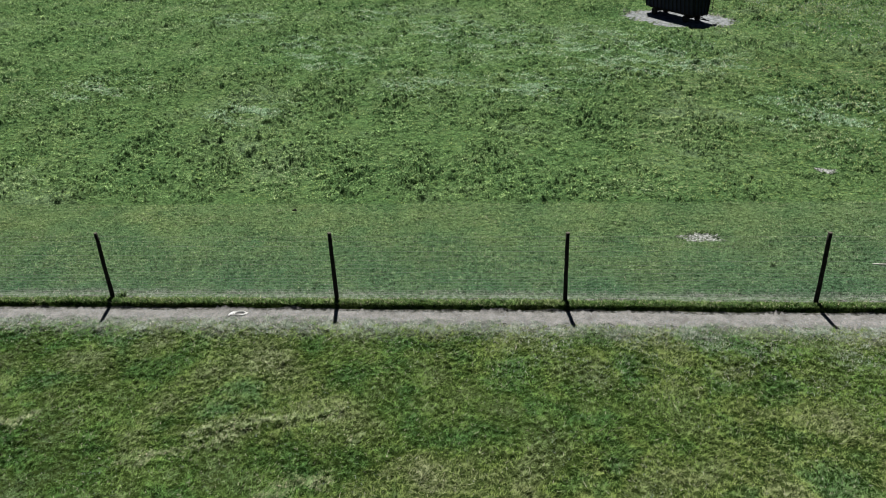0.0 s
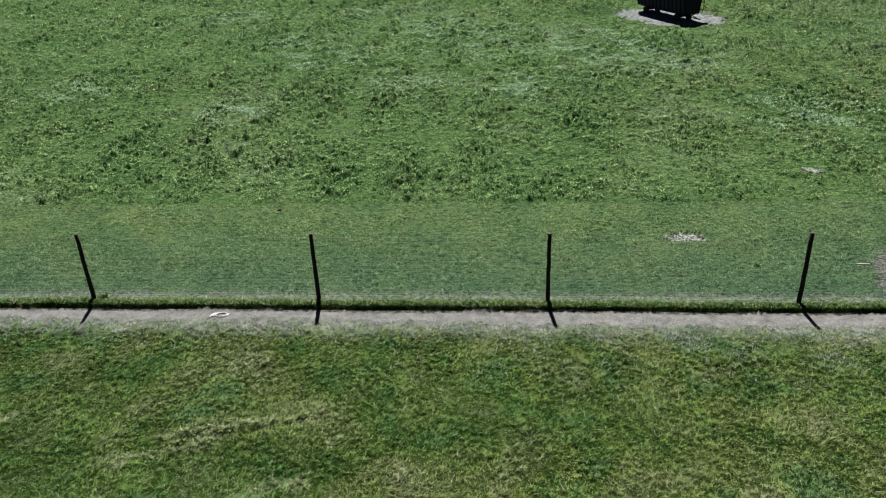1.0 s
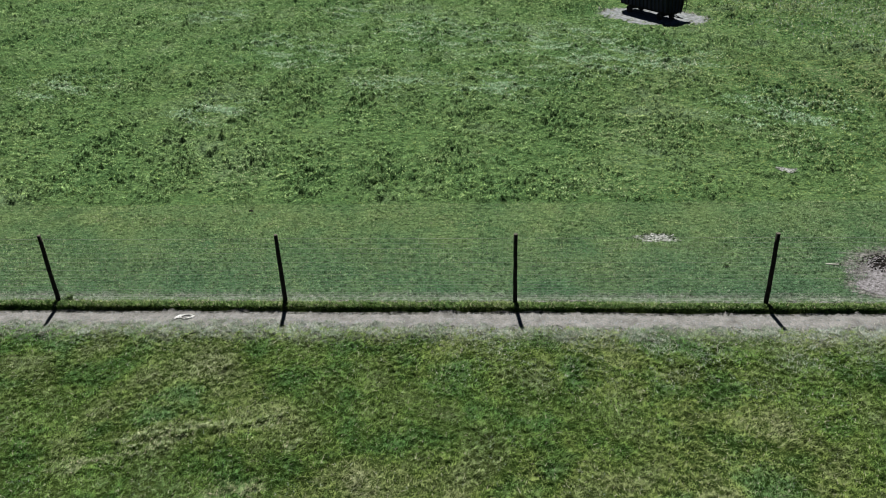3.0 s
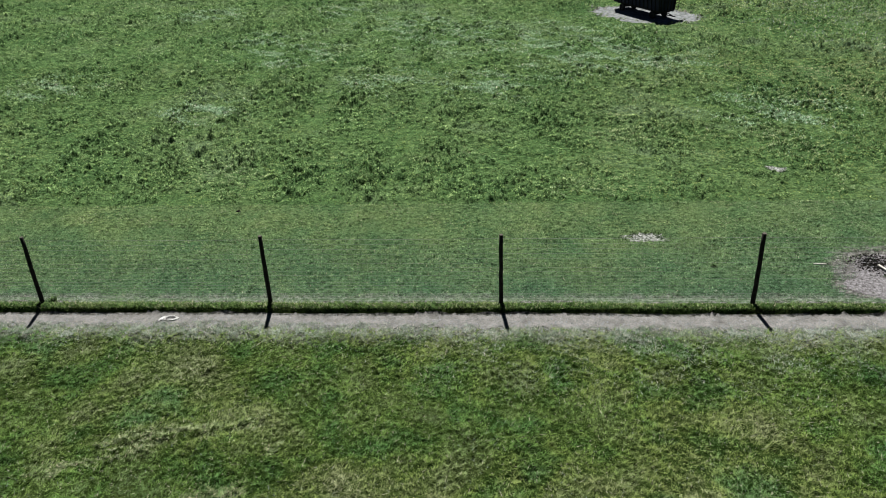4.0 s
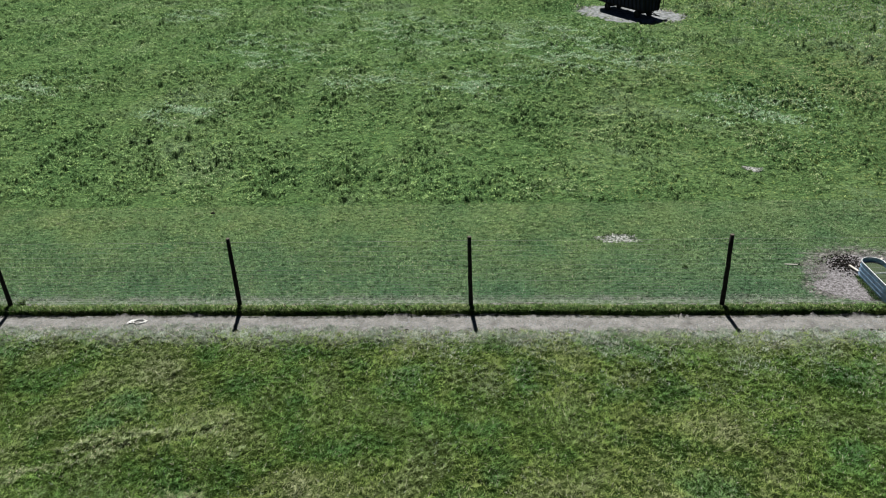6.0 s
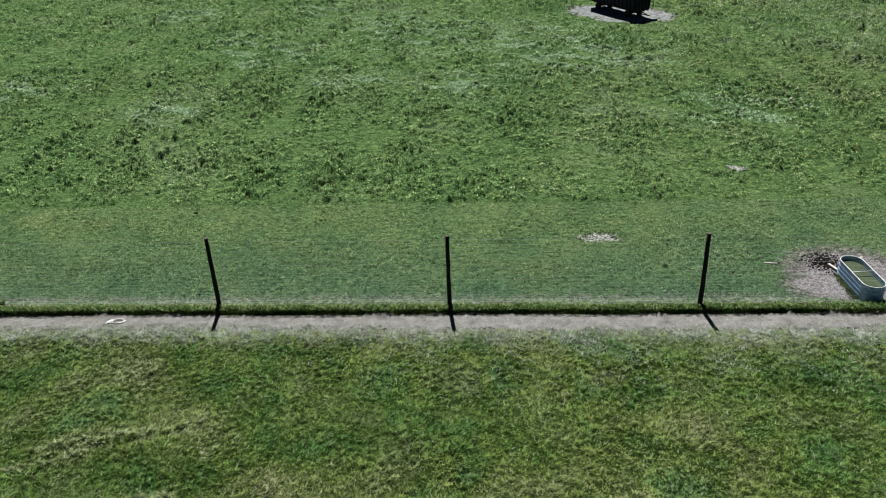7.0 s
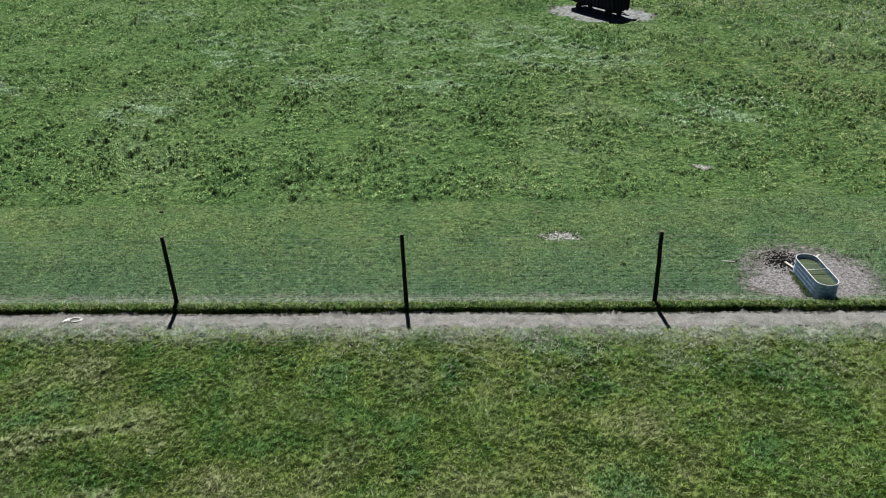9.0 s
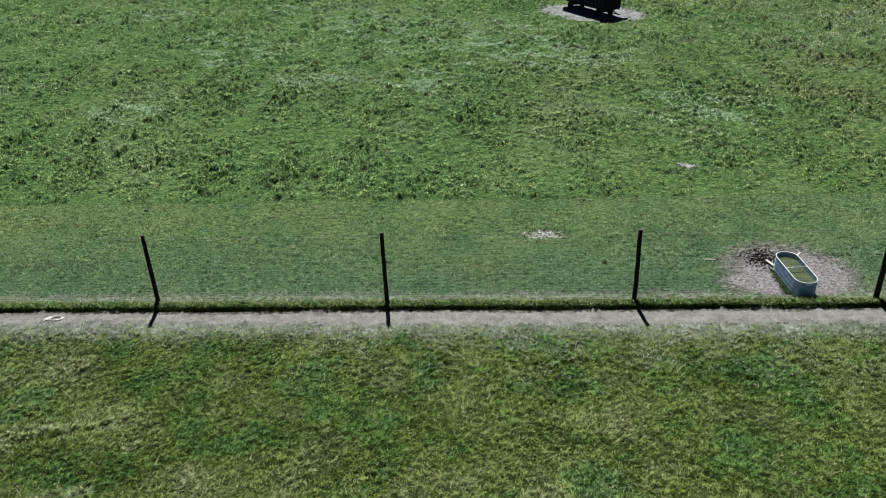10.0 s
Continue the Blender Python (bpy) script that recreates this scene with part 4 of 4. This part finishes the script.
# ---- wagon ----
def wagon():
    L, W, flare = 6.0, 1.36, 0.3
    z0, z1, w, l = 0.70, 2.95, W / 2, L / 2
    u, e = Vector((0.47, -0.88, 0)).normalized(), Vector((0.88, 0.47, 0)).normalized()
    mid = Vector((16.42, 48.5, 0)) - u * l + e * w
    yaw = math.degrees(math.atan2(u.y, u.x))
    root = thing("feed_wagon", (mid.x, mid.y, land_z(mid.x, mid.y)), "dark blue steel feed wagon with ribbed flared sides on pale gravel", "wagon", turn=yaw)

    def lean(bm):
        """Spreads the box outwards towards its top."""
        for v in bm.verts:
            v.co.y *= 1 + flare / w * max(0.0, v.co.z - z0) / (z1 - z0)
        return bm

    bm = bmesh.new()
    box(bm, (-l, -w, z0 - 0.08), (l, w, z0), bevel=0.01)
    part("bed", bm, WAGON_STEEL, root)
    for s in (-1, 1):
        bm = bmesh.new()
        y0 = s * w
        box(bm, (-l, min(y0, y0 - s * 0.04), z0), (l, max(y0, y0 - s * 0.04), z1), bevel=0.008)
        side = part("side_panel", lean(bm), WAGON_SIDE, root)
        for k in range(13):
            x = -l + 0.06 + k * (L - 0.12) / 12
            bm = bmesh.new()
            box(bm, (x - 0.03, min(y0, y0 + s * 0.05), z0 - 0.05), (x + 0.03, max(y0, y0 + s * 0.05), z1), bevel=0.006)
            part("stake", lean(bm), WAGON_STEEL, side)
        bm = bmesh.new()
        box(bm, (-l, min(y0 - s * 0.03, y0 + s * 0.065), z1), (l, max(y0 - s * 0.03, y0 + s * 0.065), z1 + 0.07), bevel=0.01)
        part("top_rail", lean(bm), WAGON_STEEL, side)
    for s in (-1, 1):
        bm = bmesh.new()
        x0 = s * l
        box(bm, (min(x0, x0 - s * 0.04), -w + 0.045, z0), (max(x0, x0 - s * 0.04), w - 0.045, z1), bevel=0.008)
        end = part("end_panel", lean(bm), WAGON_SIDE, root)
        for k in range(5):
            y = -w + 0.1 + k * (W - 0.2) / 4
            bm = bmesh.new()
            box(bm, (min(x0, x0 + s * 0.05), y - 0.03, z0 - 0.05), (max(x0, x0 + s * 0.05), y + 0.03, z1), bevel=0.006)
            part("stake", lean(bm), WAGON_STEEL, end)
    for s in (-0.38, 0.38):
        bm = bmesh.new()
        box(bm, (-l + 0.2, s - 0.05, 0.5), (l - 0.2, s + 0.05, z0 - 0.08), bevel=0.01)
        part("chassis_rail", bm, WAGON_STEEL, root)
    for x in (-l + 1.05, l - 1.05):
        bm = bmesh.new()
        tube(bm, [(x, -w + 0.1, 0.31), (x, w - 0.1, 0.31)], 0.045, 8)
        part("axle", bm, WAGON_STEEL, root)
        bm = bmesh.new()
        box(bm, (x - 0.08, -0.5, 0.35), (x + 0.08, 0.5, 0.5), bevel=0.01)
        part("bolster", bm, WAGON_STEEL, root)
        for s in (-1, 1):
            wheel = thing("wheel", (0, 0, 0), "", "")
            wheel.parent = root
            wheel.matrix_world = root.matrix_world @ pose(x, s * (w - 0.1), 0.30)
            bm = bmesh.new()
            prof = [(0.175, -0.09), (0.25, -0.105), (0.29, -0.085), (0.302, 0.0), (0.29, 0.085), (0.25, 0.105), (0.175, 0.09)]
            rings = [[bm.verts.new((r * math.cos(a), y, r * math.sin(a))) for a in (2 * math.pi * k / 28 for k in range(28))] for r, y in prof]
            for a, b in zip(rings, rings[1:]):
                for k in range(28):
                    bm.faces.new((a[k], a[(k + 1) % 28], b[(k + 1) % 28], b[k]))
            bmesh.ops.recalc_face_normals(bm, faces=bm.faces)
            smooth(part("tyre", bm, RUBBER, wheel, "worn black rubber tyre"))
            bm = bmesh.new()
            tube(bm, [(0, -0.075, 0), (0, -0.03, 0), (0, 0.03, 0), (0, 0.075, 0)], [0.18, 0.12, 0.12, 0.18], 20)
            part("rim", bm, WAGON_STEEL, wheel, "dark steel wheel rim")
    bm = bmesh.new()
    tube(bm, [(l - 0.3, -0.3, 0.45), (l + 0.7, 0.0, 0.4), (l + 0.95, 0.0, 0.4)], 0.04, 8)
    tube(bm, [(l - 0.3, 0.3, 0.45), (l + 0.7, 0.0, 0.4)], 0.04, 8)
    part("drawbar", bm, WAGON_STEEL, root)
    ladder = new("ladder")
    ladder.parent = root
    for y in (w - 0.12, w + 0.24):
        bm = bmesh.new()
        tube(bm, [(l - 0.02, y, 0.55), (l + 0.16, y, 0.9), (l + 0.16, y + 0.03, z1)], 0.025, 8)
        part("ladder_rail", bm, WAGON_STEEL, ladder)
    for k in range(6):
        z = 0.95 + 0.3 * k
        bm = bmesh.new()
        tube(bm, [(l + 0.16, w - 0.12, z), (l + 0.16, w + 0.24, z)], 0.018, 6)
        part("rung", bm, WAGON_STEEL, ladder)


def stones(name, x, y, s, mat, label, seed):
    """Small three-sided stones lying on the ground, all in one mesh."""
    r = np.random.RandomState(seed)
    n = len(x)
    base = np.array([(1, 0, -0.3), (-0.5, 0.87, -0.3), (-0.5, -0.87, -0.3), (0.1, 0.05, 0.7)])
    a = r.uniform(0, 6.28, n)
    ca, sa = np.cos(a)[:, None], np.sin(a)[:, None]
    bx, by, bz = base[:, 0][None], base[:, 1][None], base[:, 2][None]
    co = np.stack([x[:, None] + s[:, None] * (ca * bx - sa * by), y[:, None] + s[:, None] * (sa * bx + ca * by), (land(x, y) + 0.012)[:, None] + s[:, None] * bz], -1)
    f = np.array([(0, 1, 3), (1, 2, 3), (2, 0, 3)])[None] + 4 * np.arange(n)[:, None, None]
    tagged(mesh_from(name, co.reshape(-1, 3), f.reshape(-1, 3), mat), label, "gravel", kind="stuff")


def gravel():
    r = np.random.RandomState(61)
    n = 9000
    x = r.uniform(-17, 23, n)
    y = np.clip(r.normal(5.9, 0.3, n), 5.2, 6.38)
    stones("gravel", x, y, r.gamma(2.0, 0.006, n) + 0.006, CHALK, "small pale stones strewn along the dirt track", 161)
    n = 5200
    a, d = r.uniform(0, 6.28, n), np.sqrt(r.uniform(0, 1.2, n))
    x, y = 17.0 + 1.95 * d * np.cos(a), 8.65 + 1.45 * d * np.sin(a)
    keep = ~((np.abs(x - 16.88) < 0.45) & (np.abs(y - 7.98) < 1.12)) & (y > 7.2)
    stones("gravel", x[keep], y[keep], r.gamma(2.0, 0.006, keep.sum()) + 0.006, BARE, "small stones and crumbs of trampled earth round the stock tank", 162)
    n = 2600
    a, d = r.uniform(0, 6.28, n), np.sqrt(r.uniform(0, 1.0, n))
    u, v, c, q = 4.3 * d * np.cos(a), 2.7 * d * np.sin(a), math.cos(radians(-42)), math.sin(radians(-42))
    stones("gravel", 15.75 + c * u - q * v, 51.0 + q * u + c * v, r.gamma(2.0, 0.012, n) + 0.02, CHALK, "pale loose gravel under the parked feed wagon", 163)


# ---- build ----
RELIEFS += [Relief(lawn_relief, -16.0, 21.5, -3.9, 5.6, 0.05), Relief(mown_relief, -25.0, 29.0, 7.2, 14.6, 0.07),
            Relief(pasture_relief, -36.0, 37.0, 14.5, 36.1, 0.09), Relief(lambda x, y: pasture_relief(x, y, 1.6), -60.0, 50.0, 35.9, 80.0, 0.19)]
ground()
strip("dirt_track", -32, 36, TRACK_NEAR + 0.1, TRACK_FAR, TRACK, "pale grey-brown dirt track along the wire fence", 0.008, 0.09, 71, "track")
strip("verge", -32, 36, 7.1, 7.4, VERGE, "thin grey dirt verge with sparse grass behind the fence", 0.006, 0.07, 73, "verge")
bare_patch("trampled_ground", (17.02, 8.72), (1.85, 1.6), -20, BARE, "trampled bare dirt round the stock tank", 81, 0.012)
bare_patch("trampled_ground", (15.98, 7.95), (1.25, 0.62), 0, BARE, "trampled bare dirt between the stock tank and the fence", 86, 0.013)
bare_patch("mud_patch", (16.44, 9.45), (0.2, 0.2), 10, MUD, "dark churned wet mud beside the stock tank", 82, 0.014, 0.5, 0.03)
bare_patch("worn_patch", (9.2, 11.5), (0.72, 0.34), -4, WORN, "worn pale bare patch in the mown grass", 83, 0.012, 0.34)
bare_patch("worn_patch", (15.84, 17.92), (0.42, 0.26), -14, WORN, "small pale bare patch in the pasture", 84, 0.025, 0.4)
worn_rim()
bare_patch("gravel_pad", (15.75, 51.0), (4.5, 2.9), -42, CHALK, "pale gravel pad under the parked feed wagon", 85, 0.03, 0.08)
fence()
trough()
plank("board", (16.45, 9.36), (16.57, 8.92), 0.09, 0.045, "short pale board lying against the stock tank", "board", 0.04, 0.06)
plank("board", (17.3, 9.35), (17.75, 9.9), 0.075, 0.03, "short pale board lying behind the stock tank", "board", 0.03, 0.03)
plank("stick", (14.43, 9.52), (14.83, 9.45), 0.045, 0.035, "white stick lying on the short grass", "stick", 0.02, 0.02)
tank_side_grass()
crumpled_sheet()
wagon()
clod((-6.58, 13.98), 0.13, 1)
clod((-10.82, 10.63), 0.05, 2)
clod((-8.1, 12.78), 0.06, 3)
weed((11.13, 9.35), 0.09, 101, "small dark weed in the mown grass")
weed((-10.75, 7.08), 0.2, 102, "weed growing at the foot of a fence post")
weed((-9.0, 16.2), 0.13, 103, "dark weed clump at the edge of the pasture")
weed((-4.0, 29.2), 0.17, 104, "dark weed clump in the pasture")
for k, at in enumerate(((2.5, 7.03), (14.04, 6.98), (-14.01, 15.38), (-11.85, 16.09), (-11.41, 16.26), (-8.98, 16.14), (-13.65, 15.67), (-16.65, 16.04))):
    weed(at, 0.05 + 0.035 * (k % 3), 150 + k, "small dark weed standing in short grass")
gravel()
churned_clods()
fence_line_grass()
lawn()
mown_strip()
pasture()
clover()
dry_corner()
weeds()
